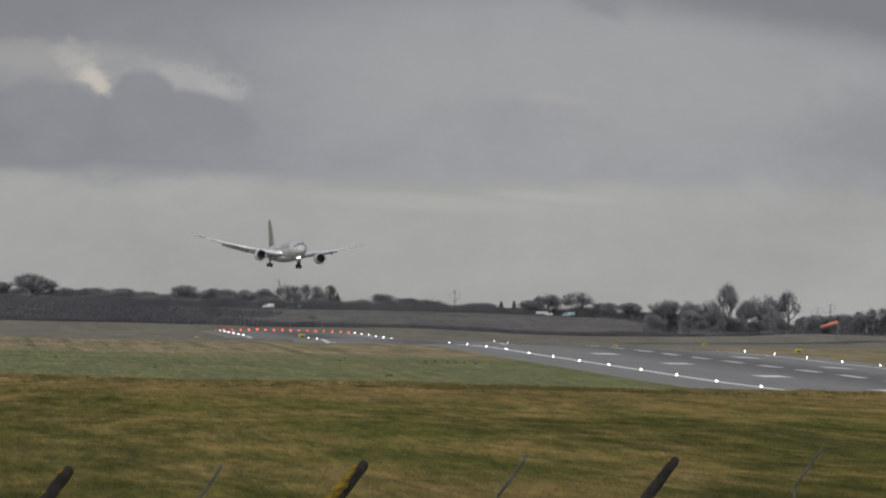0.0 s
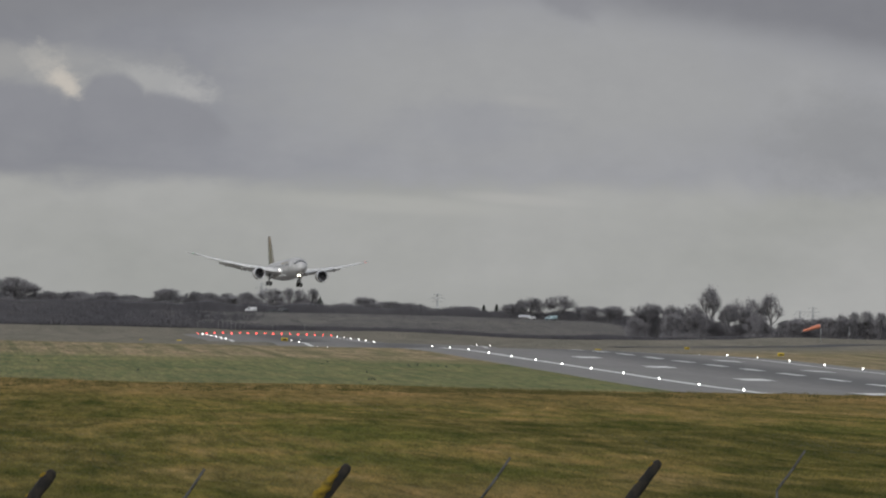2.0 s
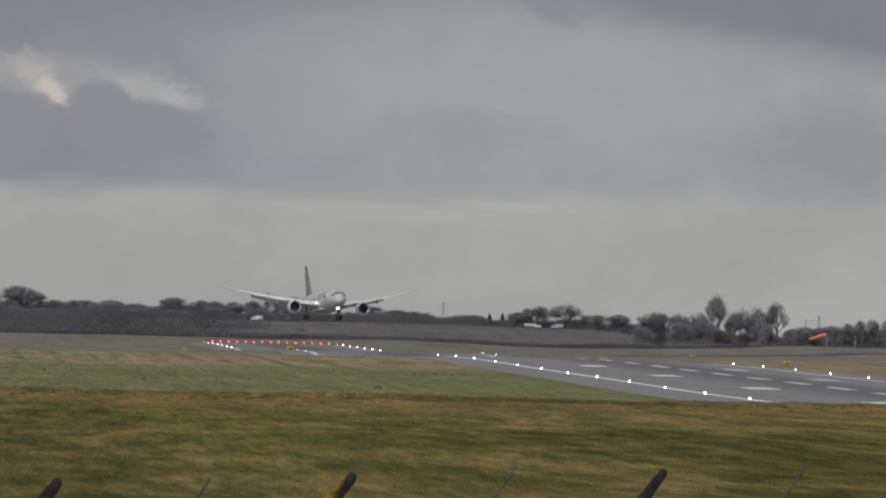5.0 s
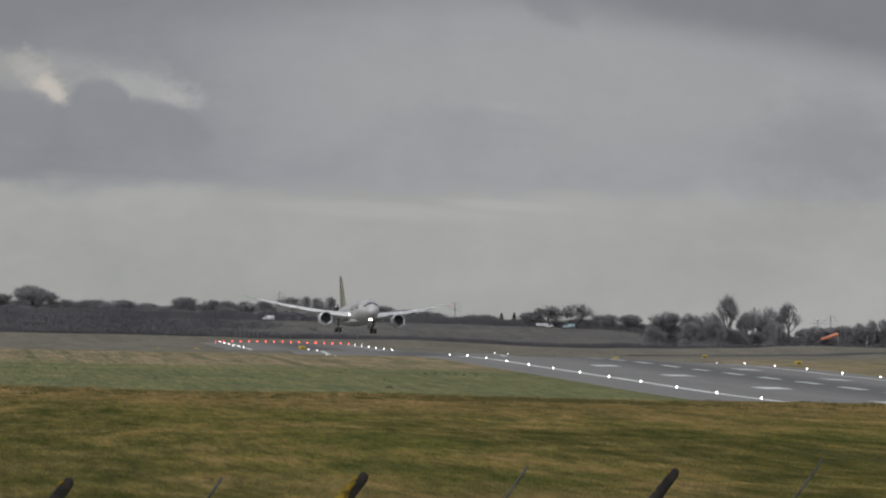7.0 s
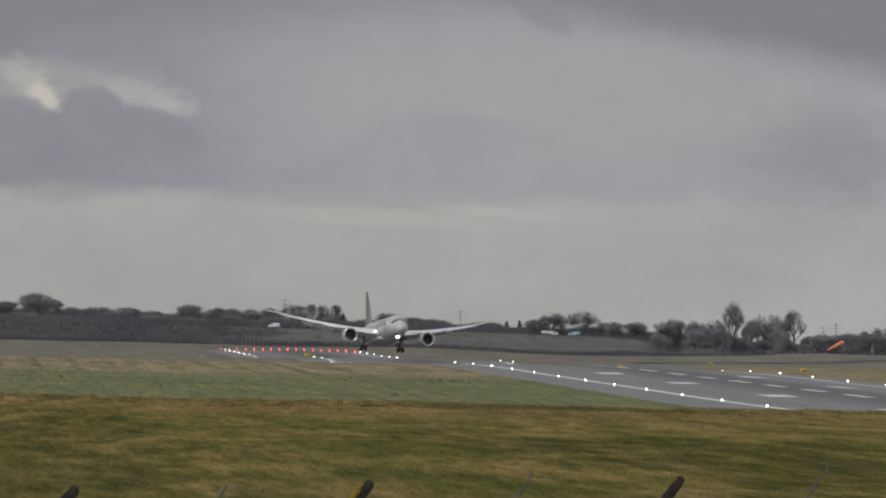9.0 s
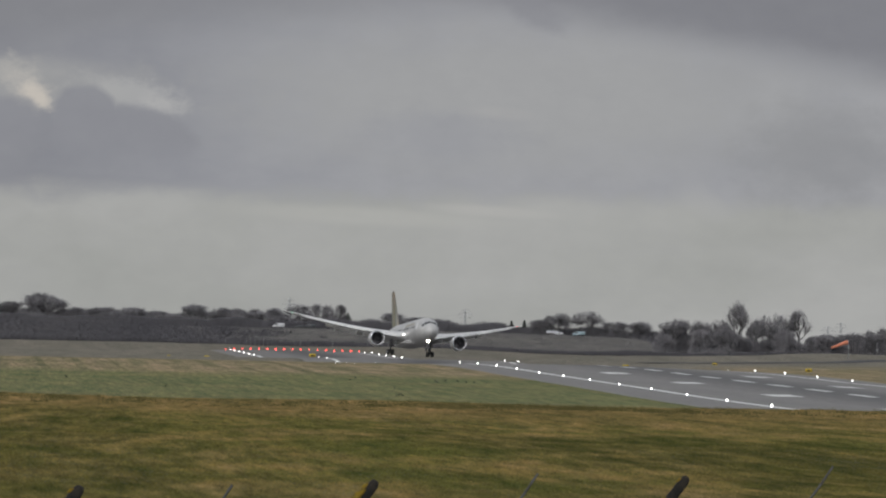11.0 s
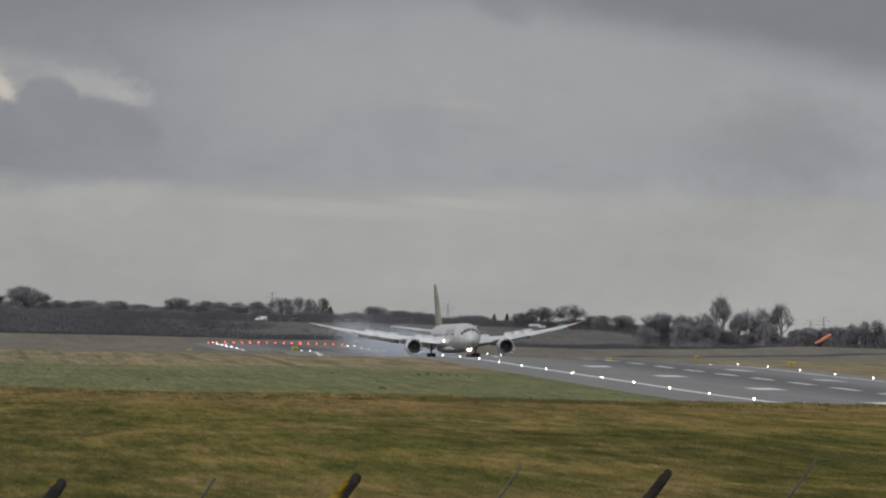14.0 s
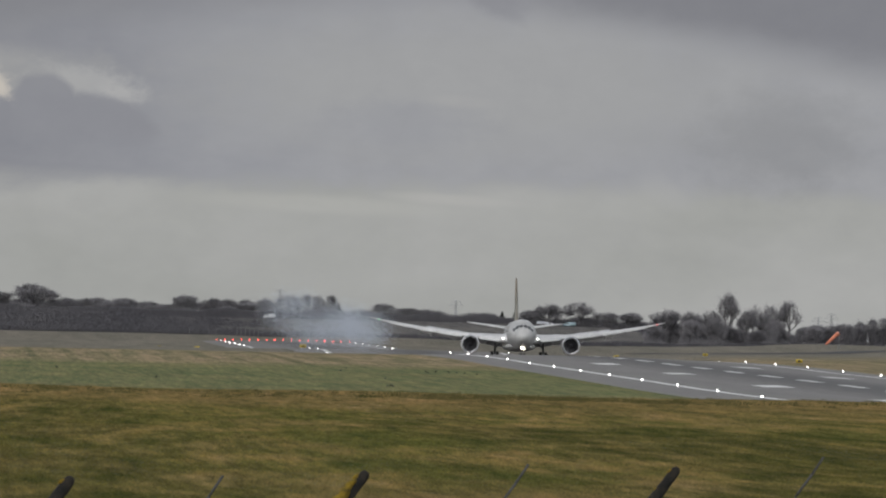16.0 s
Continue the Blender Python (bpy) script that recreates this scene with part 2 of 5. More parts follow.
def sky_material():
    """A ragged grey cloud deck over a paler strip of sky, with lumps and two breaks in it."""
    m = bpy.data.materials.new("grey_cloud_layer")
    m.use_nodes = True
    n, l = m.node_tree.nodes, m.node_tree.links
    n.remove(n["Principled BSDF"])
    co = n.new("ShaderNodeTexCoord").outputs["Object"]
    sx = n.new("ShaderNodeSeparateXYZ")
    l.new(co, sx.inputs[0])
    x, z = sx.outputs[0], sx.outputs[2]
    wide = noise_node(n, l, co, 1.0, 4.0, (0.007, 0, 0.016), 0.5)
    mid = noise_node(n, l, co, 1.0, 6.0, (0.020, 0, 0.040), 0.55)
    rag = noise_node(n, l, co, 1.0, 7.0, (0.050, 0, 0.075), 0.6)
    torn = noise_node(n, l, co, 1.0, 6.0, (0.085, 0, 0.13), 0.62)

    def step(v, a, b):
        mr = n.new("ShaderNodeMapRange")
        mr.interpolation_type = "SMOOTHSTEP"
        mr.inputs["From Min"].default_value, mr.inputs["From Max"].default_value = a, b
        l.new(v, mr.inputs["Value"])
        return mr.outputs[0]

    def disc(cx, cz, rx, rz, soft=0.5, rough=1.0, lean=0.0, tear=0.0):
        dx = math_node(n, l, "DIVIDE", math_node(n, l, "SUBTRACT", x, cx), rx)
        dz = math_node(n, l, "DIVIDE", math_node(n, l, "ADD", math_node(n, l, "SUBTRACT", z, cz), math_node(n, l, "MULTIPLY", dx, lean)), rz)
        r = math_node(n, l, "SQRT", math_node(n, l, "ADD", math_node(n, l, "MULTIPLY", dx, dx), math_node(n, l, "MULTIPLY", dz, dz)))
        r = math_node(n, l, "ADD", r, math_node(n, l, "MULTIPLY_ADD", rag, rough, -rough / 2))
        if tear:
            r = math_node(n, l, "ADD", r, math_node(n, l, "MULTIPLY_ADD", torn, tear, -tear / 2))
        return step(r, 1.0 + soft / 2, 1.0 - soft / 2)

    def lay(col, mask, k, colour):
        return mix(n, l, "MIX", math_node(n, l, "MULTIPLY", mask, k), col, colour)

    # pale strip over the horizon
    col = ramp(n, l, wide, [(0.35, (0.345, 0.350, 0.325)), (0.65, (0.395, 0.397, 0.375))])
    col = lay(col, disc(-10, 74, 60, 4.5, 1.2, 1.2, 2.0), 0.5, (0.43, 0.43, 0.395))
    # the deck, bluer and darker to one side
    deck = ramp(n, l, step(x, -260, 60), [(0.0, (0.248, 0.252, 0.266)), (0.45, (0.280, 0.285, 0.300)), (0.75, (0.315, 0.320, 0.330)), (1.0, (0.332, 0.336, 0.342))])
    deck = mix(n, l, "MULTIPLY", 0.5, deck, ramp(n, l, mid, [(0.3, (0.84, 0.85, 0.88)), (0.7, (1.10, 1.10, 1.08))]))
    edge = math_node(n, l, "ADD", z, math_node(n, l, "MULTIPLY_ADD", mid, 26.0, -13.0))
    edge = math_node(n, l, "ADD", edge, math_node(n, l, "MULTIPLY_ADD", rag, 9.0, -4.5))
    col = mix(n, l, "MIX", step(edge, 77, 93), col, deck)
    # lighter field of thin cloud higher up
    # blade normals are turned upward, so they take the light of the turf as a whole
    col = lay(col, disc(70, 138, 150, 34, 1.1, 1.0), 0.75, (0.352, 0.355, 0.345))
    col = lay(col, disc(30, 118, 42, 12, 1.2, 1.3), 0.55, (0.300, 0.306, 0.322))
    col = lay(col, disc(235, 112, 40, 24, 1.2, 1.0), 0.6, (0.262, 0.266, 0.268))
    # dark upper corners
    top = math_node(n, l, "ADD", z, math_node(n, l, "MULTIPLY", x, 0.17))
    top = math_node(n, l, "ADD", top, math_node(n, l, "MULTIPLY_ADD", mid, 20.0, -10.0))
    col = lay(col, step(top, 188, 216), 0.9, (0.205, 0.208, 0.222))
    top = math_node(n, l, "SUBTRACT", z, math_node(n, l, "MULTIPLY", x, 0.10))
    top = math_node(n, l, "ADD", top, math_node(n, l, "MULTIPLY_ADD", mid, 20.0, -10.0))
    col = lay(col, step(top, 172, 204), 0.75, (0.225, 0.228, 0.238))
    col = lay(col, disc(80, 186, 16, 9, 0.9, 1.0, 6.0), 0.7, (0.250, 0.253, 0.267))
    # a torn strip, two breaks, and the lumps that stand before them
    col = lay(col, disc(-200, 142, 66, 13, 0.9, 1.2), 0.6, (0.350, 0.352, 0.338))
    col = lay(col, disc(-225, 149, 40, 8, 1.0, 1.0, 0.0, 1.5), 0.4, (0.375, 0.370, 0.345))
    col = lay(col, disc(-196, 141, 13, 10, 1.3, 0.8, 7.0, 2.6), 0.65, (0.430, 0.418, 0.385))
    col = lay(col, disc(-190, 136.5, 8, 5.5, 1.5, 0.6, 4.5, 2.8), 0.7, (0.60, 0.55, 0.47))
    col = lay(col, disc(-138, 137, 25, 8, 1.3, 0.7, 3.5, 2.2), 0.6, (0.425, 0.425, 0.405))
    col = lay(col, disc(-122, 132, 9, 6, 1.4, 0.6, 2.0, 2.0), 0.45, (0.460, 0.455, 0.432))
    lump = math_node(n, l, "MAXIMUM", disc(-213, 121, 27, 15, 0.45, 0.7), disc(-163, 124, 17.5, 18, 0.28, 0.45))
    lump = math_node(n, l, "MAXIMUM", lump, disc(-133, 113, 30, 18, 0.35, 0.5, 3.0))
    lump = math_node(n, l, "MULTIPLY", lump, step(z, 95, 118))
    col = lay(col, lump, 0.92, (0.258, 0.262, 0.277))
    # a bright torn edge under the deck, and a few more along it
    col = lay(col, disc(56, 78, 30, 2.6, 1.4, 1.3, 1.5), 0.55, (0.440, 0.435, 0.405))
    col = lay(col, disc(172, 84, 13, 7, 1.3, 1.4, 5.0), 0.4, (0.400, 0.402, 0.385))
    col = lay(col, disc(60, 131, 16, 3.0, 1.4, 1.3, 1.0), 0.35, (0.395, 0.392, 0.375))
    col = mix(n, l, "MULTIPLY", 0.35, col, ramp(n, l, rag, [(0.3, (0.93, 0.93, 0.94)), (0.7, (1.07, 1.07, 1.06))]))
    col = mix(n, l, "MULTIPLY", 1.0, col, (0.99, 0.99, 1.025))
    em = n.new("ShaderNodeEmission")
    l.new(col, em.inputs["Color"])
    l.new(em.outputs[0], n["Material Output"].inputs["Surface"])
    return m


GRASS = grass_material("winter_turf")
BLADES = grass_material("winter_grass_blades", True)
ASPHALT = asphalt_material()
PAINT_WHITE = worn("worn_road_paint", (0.84, 0.84, 0.82), (0.64, 0.64, 0.62), 0.8, 0.6)
LAMP_WHITE = glow("white_runway_lamp", (1.0, 0.97, 0.94), 6)
LAMP_RED = glow("red_runway_lamp", (1.0, 0.06, 0.05), 6)
LAMP_WARM = glow("landing_lamp", (1.0, 0.93, 0.80), 26)
LAMP_WING = glow("wing_root_lamp", (1.0, 0.97, 0.92), 9)
LAMP_GREEN = glow("green_navigation_lamp", (0.15, 0.8, 0.40), 1.0)
NAV_RED = glow("red_navigation_lamp", (0.9, 0.10, 0.08), 1.2)
STEEL = worn("galvanised_steel", (0.42, 0.43, 0.44), (0.28, 0.29, 0.3), 3.0, 0.45, 0.7)
# pylon steel is lightened to stand in for the haze in front of it
PYLON = worn("hazy_lattice_steel", (0.46, 0.47, 0.48), (0.38, 0.39, 0.40), 0.5, 0.7, 0.0)
MAST = worn("dull_mast_paint", (0.24, 0.24, 0.24), (0.18, 0.18, 0.18), 2.0, 0.7)
STAKE = worn("dull_steel_stake", (0.085, 0.085, 0.08), (0.05, 0.05, 0.046), 6.0, 0.85, 0.0)
SIGN_YELLOW = worn("faded_yellow_panel", (0.62, 0.45, 0.03), (0.45, 0.32, 0.02), 1.0, 0.6)
TAR = worn("dark_tarmac", (0.075, 0.073, 0.073), (0.05, 0.049, 0.05), 0.1, 0.75, 0, 0, 6.0, 0.3, (1, 0.05, 1))
BLACK_PAINT = worn("black_paint", (0.03, 0.03, 0.03), (0.02, 0.02, 0.02), 2.0, 0.5)
# bark, twig, scrub and bramble tones carry the distance haze in their grey-lilac tint
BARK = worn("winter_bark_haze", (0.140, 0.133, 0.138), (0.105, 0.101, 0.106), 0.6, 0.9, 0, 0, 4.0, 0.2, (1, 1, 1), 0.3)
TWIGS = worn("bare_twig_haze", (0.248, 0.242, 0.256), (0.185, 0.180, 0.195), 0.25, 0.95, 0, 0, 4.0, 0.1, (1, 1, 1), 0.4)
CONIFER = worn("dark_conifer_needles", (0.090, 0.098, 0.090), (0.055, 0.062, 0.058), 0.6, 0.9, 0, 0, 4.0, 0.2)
SCRUB = worn("hazy_winter_scrub", (0.108, 0.105, 0.114), (0.086, 0.084, 0.094), 0.03, 0.95, 0, 0, 4.0, 0.1, (1, 0.15, 1))
BRAMBLE = worn("hazy_dead_bramble", (0.188, 0.182, 0.178), (0.138, 0.134, 0.138), 0.02, 0.95, 0, 0, 4.0, 0.1, (1, 0.4, 1))
ORANGE = worn("orange_windsock_cloth", (0.62, 0.23, 0.14), (0.50, 0.18, 0.11), 1.5, 0.8)
FUSELAGE = worn("satin_white_aircraft_paint", (0.55, 0.545, 0.54), (0.44, 0.44, 0.44), 0.35, 0.42, 0, 0, 5.0)
TITLE = worn("faded_gold_lettering", (0.34, 0.29, 0.19), (0.28, 0.24, 0.17), 0.6, 0.45)
WING_GREY = worn("pale_grey_wing_paint", (0.70, 0.70, 0.70), (0.58, 0.585, 0.59), 0.4, 0.4)
NACELLE = worn("white_nacelle_paint", (0.62, 0.62, 0.62), (0.5, 0.5, 0.51), 0.5, 0.35)
LIP = worn("polished_inlet_lip", (0.72, 0.73, 0.75), (0.6, 0.61, 0.63), 1.0, 0.22, 0.9)
FAN = worn("dark_fan_blades", (0.055, 0.055, 0.06), (0.03, 0.03, 0.034), 2.0, 0.4, 0.5)
# glass base colour is lifted to stand in for reflected sky
GLASS_DARK = worn("dark_cockpit_glass", (0.095, 0.099, 0.105), (0.07, 0.074, 0.08), 1.0, 0.12)
RUBBER = worn("black_tyre_rubber", (0.03, 0.03, 0.03), (0.018, 0.018, 0.018), 2.0, 0.85)
GEAR = worn("grey_gear_steel", (0.25, 0.25, 0.26), (0.14, 0.14, 0.15), 2.0, 0.45, 0.3)
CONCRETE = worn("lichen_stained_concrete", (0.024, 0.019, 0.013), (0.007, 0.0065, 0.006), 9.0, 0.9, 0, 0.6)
LICHEN = worn("yellow_lichen_crust", (0.25, 0.165, 0.010), (0.10, 0.075, 0.012), 12.0, 0.95, 0, 0.6)
VAN_WHITE = worn("white_van_paint", (0.62, 0.63, 0.65), (0.5, 0.51, 0.52), 1.0, 0.35)
CAR_DARK = worn("dark_car_paint", (0.06, 0.065, 0.07), (0.04, 0.045, 0.05), 1.0, 0.3)
CAR_BLUE = worn("pale_blue_car_paint", (0.30, 0.40, 0.44), (0.25, 0.33, 0.36), 1.0, 0.35)
WALL_WHITE = worn("shaded_brick_wall", (0.16, 0.13, 0.12), (0.12, 0.10, 0.095), 0.5, 0.8)
SLATE = worn("pale_slate_roof", (0.46, 0.48, 0.50), (0.38, 0.39, 0.41), 0.8, 0.7)
FEATHER = worn("black_plumage", (0.02, 0.02, 0.022), (0.012, 0.012, 0.013), 6.0, 0.7)
TUSSOCK = worn("coarse_tussock_grass", (0.125, 0.108, 0.042), (0.070, 0.070, 0.024), 0.4, 0.9, 0, 0, 5.0, 0.1)
SMOKE = worn("pale_tyre_smoke", (0.60, 0.66, 0.74), (0.52, 0.57, 0.65), 0.4, 1.0, 0, 0, 3.0, 0.0)


def tail_material():
    """White fin with flowing yellow, green and red."""
    m, n, l, b = node_material("striped_tail_paint", 0.35)
    co = n.new("ShaderNodeTexCoord").outputs["Object"]
    sx = n.new("ShaderNodeSeparateXYZ")
    l.new(co, sx.inputs[0])
    k = math_node(n, l, "MULTIPLY_ADD", sx.outputs[2], 0.62, math_node(n, l, "MULTIPLY", sx.outputs[1], -1.0))
    k = math_node(n, l, "ADD", k, math_node(n, l, "MULTIPLY_ADD", noise_node(n, l, co, 0.35, 3.0), 1.6, -0.8))
    mr = n.new("ShaderNodeMapRange")
    mr.inputs["From Min"].default_value, mr.inputs["From Max"].default_value = -20.5, -12.0
    l.new(k, mr.inputs["Value"])
    col = ramp(n, l, mr.outputs[0], [(0.0, (0.15, 0.17, 0.12)), (0.22, (0.20, 0.20, 0.12)), (0.34, (0.22, 0.215, 0.18)), (0.44, (0.155, 0.14, 0.07)), (0.62, (0.21, 0.18, 0.09)), (0.74, (0.13, 0.135, 0.10)), (0.86, (0.22, 0.21, 0.18)), (1.0, (0.22, 0.19, 0.15))])
    hi = n.new("ShaderNodeMapRange")
    hi.inputs["From Min"].default_value, hi.inputs["From Max"].default_value = 11.0, 14.5
    l.new(sx.outputs[2], hi.inputs["Value"])
    col = mix(n, l, "MIX", math_node(n, l, "MULTIPLY", hi.outputs[0], 0.5), col, (0.19, 0.135, 0.115))
    l.new(col, b.inputs["Base Color"])
    return m


TAIL = tail_material()


# ---------------------------------------------------------------- mesh helpers
def mesh_from(name, verts, faces, material):
    me = bpy.data.meshes.new(name)
    me.from_pydata(verts, [], faces)
    me.materials.append(material)
    me.update()
    return me


def bm_mesh(name, bm, material, flat=False):
    bmesh.ops.recalc_face_normals(bm, faces=bm.faces)
    me = bpy.data.meshes.new(name)
    bm.to_mesh(me)
    bm.free()
    me.materials.append(material)
    if not flat:
        for p in me.polygons:
            p.use_smooth = True
    return me


def part(name, bm, material, parent, label="", flat=False, at=None):
    ob = new(name, bm_mesh(name, bm, material, flat))
    ob.parent = parent
    if at is not None:
        ob.matrix_basis = at
    return tagged(ob, label)


def part_of_mesh(name, me, parent, at=None, label=""):
    ob = new(name, me)
    ob.parent = parent
    if at is not None:
        ob.matrix_basis = at
    return tagged(ob, label)


def box_into(bm, sx, sy, sz, m=None, bevel=0.0):
    r = bmesh.ops.create_cube(bm, size=1.0)
    vs = r["verts"]
    bmesh.ops.scale(bm, vec=(sx, sy, sz), verts=vs)
    if bevel:
        es = list({e for v in vs for e in v.link_edges})
        out = bmesh.ops.bevel(bm, geom=es, offset=bevel, segments=2, affect="EDGES")
        vs = list({v for f in out["faces"] for v in f.verts} | {v for v in vs if v.is_valid})
    if m is not None:
        bmesh.ops.transform(bm, matrix=m, verts=vs)
    return vs


def rod_into(bm, p, q, r1, r2=None, seg=8):
    p, q = Vector(p), Vector(q)
    d = q - p
    m = Matrix.Translation((p + q) / 2) @ d.to_track_quat("Z", "Y").to_matrix().to_4x4()
    bmesh.ops.create_cone(bm, cap_ends=True, segments=seg, radius1=r1, radius2=r1 if r2 is None else r2, depth=d.length, matrix=m)


def box_bm(sx, sy, sz, m=None, bevel=0.0):
    bm = bmesh.new()
    box_into(bm, sx, sy, sz, m, bevel)
    return bm


def rod_bm(p, q, r1, r2=None, seg=8):
    bm = bmesh.new()
    rod_into(bm, p, q, r1, r2, seg)
    return bm


def loft(bm, rings, caps=True):
    """Skin over rings of equal counts of points."""
    vs = [[bm.verts.new(p) for p in ring] for ring in rings]
    n = len(rings[0])
    for a, b in zip(vs, vs[1:]):
        for i in range(n):
            bm.faces.new((a[i], a[(i + 1) % n], b[(i + 1) % n], b[i]))
    if caps:
        bm.faces.new(vs[0][::-1])
        bm.faces.new(vs[-1])
    return vs


def circle_y(y, z, rx, rz, n=28, x=0.0):
    return [(x + rx * math.sin(2 * math.pi * i / n), y, z + rz * math.cos(2 * math.pi * i / n)) for i in range(n)]


def thing(name, label, category, group="", at=None, kind=""):
    ob = new(name)
    ob.empty_display_size = 0.3
    if at is not None:
        ob.matrix_basis = at
    return tagged(ob, label, category, group, kind)


# ---------------------------------------------------------------- ground, one sheet
def spans(*pieces):
    out = []
    for a, b, s in pieces:
        out += list(np.arange(a, b, s))
    return np.array(out + [pieces[-1][1]])


AL_ROWS = spans((-600, 0, 60), (0, 100, 10), (100, 600, 20), (600, 820, 10), (820, 970, 15), (970.7, 3310.7, 20), (3320, 3800, 15), (3800, 4980, 60))
LAT_COLS = spans((-3000, -300, 300), (-300, -60, 20), (-60, 60, 6), (60, 72, 4), (73, 137, 8), (137, 260, 6), (260, 560, 25), (560, 3560, 300))


def build_ground():
    LA, AL = np.meshgrid(LAT_COLS, AL_ROWS)
    Z = ground_z(LA, AL)
    nc = len(LAT_COLS)
    verts = np.stack([LA.ravel(), AL.ravel(), Z.ravel()], 1).tolist()
    faces = [(r * nc + c, r * nc + c + 1, (r + 1) * nc + c + 1, (r + 1) * nc + c) for r in range(len(AL_ROWS) - 1) for c in range(nc - 1)]
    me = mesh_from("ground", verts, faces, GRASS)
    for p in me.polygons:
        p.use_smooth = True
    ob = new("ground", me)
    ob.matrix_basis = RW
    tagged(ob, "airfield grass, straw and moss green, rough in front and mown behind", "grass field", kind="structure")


build_ground()


def strip(name, lat0, lat1, al0, al1, lift, material, label, category, parent=None, kind="structure"):
    """A flat piece of pavement or paint that follows the ground."""
    rows = sorted({al0, al1, *[a for a in AL_ROWS if al0 < a < al1]})
    cols = sorted({lat0, lat1, *[c for c in LAT_COLS if lat0 < c < lat1]})
    g = ground_z(*np.meshgrid(cols, rows))
    # keep to the sheet, which is straight between its own rows
    for i, a in enumerate(rows):
        j = np.searchsorted(AL_ROWS, a)
        if 0 < j < len(AL_ROWS) and a not in AL_ROWS:
            k = (a - AL_ROWS[j - 1]) / (AL_ROWS[j] - AL_ROWS[j - 1])
            g[i] = ground_z(np.array(cols), AL_ROWS[j - 1]) * (1 - k) + ground_z(np.array(cols), AL_ROWS[j]) * k
    nc = len(cols)
    verts = [(c, a, g[i][j] + lift) for i, a in enumerate(rows) for j, c in enumerate(cols)]
    faces = [(r * nc + c, r * nc + c + 1, (r + 1) * nc + c + 1, (r + 1) * nc + c) for r in range(len(rows) - 1) for c in range(nc - 1)]
    ob = new(name, mesh_from(name, verts, faces, material))
    if parent is None:
        ob.matrix_basis = RW
        tagged(ob, label, category, kind=kind)
    else:
        ob.parent = parent
    return ob


runway = strip("runway", 76, 136, 700, 3300, 0.05, ASPHALT, "damp grey asphalt runway with rubber marks along its middle", "runway")
strip("taxiway", 150, 520, 2090, 2170, 0.05, TAR, "dark asphalt taxiway beyond the runway", "taxiway")
for lat in (LAT_L + 0.9, LAT_R - 2.3):
    strip("edge_line", lat, lat + 1.1, 760, 3280, 0.07, PAINT_WHITE, "", "", runway)
for k in range(-3, 14):
    c = AL0 + STEP * (k + 0.5)
    strip("centreline_dash", LAT_C - 0.65, LAT_C + 0.65, c - 16, c + 16, 0.07, PAINT_WHITE, "", "", runway)
for k in (-0.2, 2.3, 4.85, 7.35):
    for s in (-11, 11):
        c = AL0 + STEP * k
        strip("touchdown_bar", LAT_C + s - 1.8, LAT_C + s + 1.8, c - 11.25, c + 11.25, 0.07, PAINT_WHITE, "", "", runway)

# ---------------------------------------------------------------- sky backdrop, drifting
SKY_Y = 4920.0
sky_a, sky_z = np.linspace(-1.3, 1.3, 40), (-60, 120, 300, 700)
sky_back = new("backdrop", mesh_from("backdrop", [(1600 * math.sin(a), -400 * (1 - math.cos(a)), z) for z in sky_z for a in sky_a],
                                     [(r * 40 + c, r * 40 + c + 1, r * 40 + c + 41, r * 40 + c + 40) for r in range(3) for c in range(39)], sky_material()))
sky_back.matrix_basis = pose(0, SKY_Y, 0)
tagged(sky_back, "layered grey overcast cloud with pale breaks", "sky", kind="structure")

# ---------------------------------------------------------------- the airliner
AIRFOIL = [(0.0, 0.0), (0.02, 0.30), (0.10, 0.62), (0.30, 0.90), (0.55, 0.72), (0.80, 0.36), (1.0, 0.03), (1.0, -0.03), (0.80, -0.20), (0.50, -0.38), (0.20, -0.42), (0.05, -0.28)]


def wing_ring(x, le, chord, z, thick, twist=0.0):
    t, out = radians(twist), []
    for u, w in AIRFOIL:
        dy, dz = u * chord, w * thick
        out.append((x, le + dy * math.cos(t) + dz * math.sin(t), z - dy * math.sin(t) + dz * math.cos(t)))
    return out


WING = [(1.5, -9.6, 13.6, 3.4, 1.7), (3.0, -8.6, 12.2, 3.55, 1.5), (6.0, -6.4, 9.9, 3.78, 1.2), (9.9, -3.7, 7.7, 4.15, 0.92), (15.0, -0.2, 6.0, 4.85, 0.7),
        (20.0, 3.2, 4.7, 5.65, 0.52), (24.0, 5.9, 3.6, 6.4, 0.38), (27.0, 8.1, 2.5, 7.02, 0.26), (29.0, 10.2, 1.4, 7.5, 0.14), (30.05, 12.0, 0.4, 7.8, 0.05)]


def wing_at(x):
    xs = [w[0] for w in WING]
    return [float(np.interp(x, xs, [w[i] for w in WING])) for i in (1, 2, 3, 4)]


FUSE = [(-27.6, 4.05, 0.06), (-27.45, 4.06, 0.42), (-27.1, 4.10, 0.80), (-26.5, 4.18, 1.22), (-25.6, 4.32, 1.70), (-24.4, 4.48, 2.16), (-22.8, 4.62, 2.52), (-20.8, 4.69, 2.76),
        (-18.5, 4.7, 2.87), (-10.0, 4.7, 2.88), (0.0, 4.7, 2.88), (9.5, 4.7, 2.88), (13.0, 4.82, 2.75), (17.0, 5.1, 2.38), (21.0, 5.5, 1.82), (25.0, 5.95, 1.12), (28.0, 6.25, 0.5), (29.0, 6.3, 0.2)]


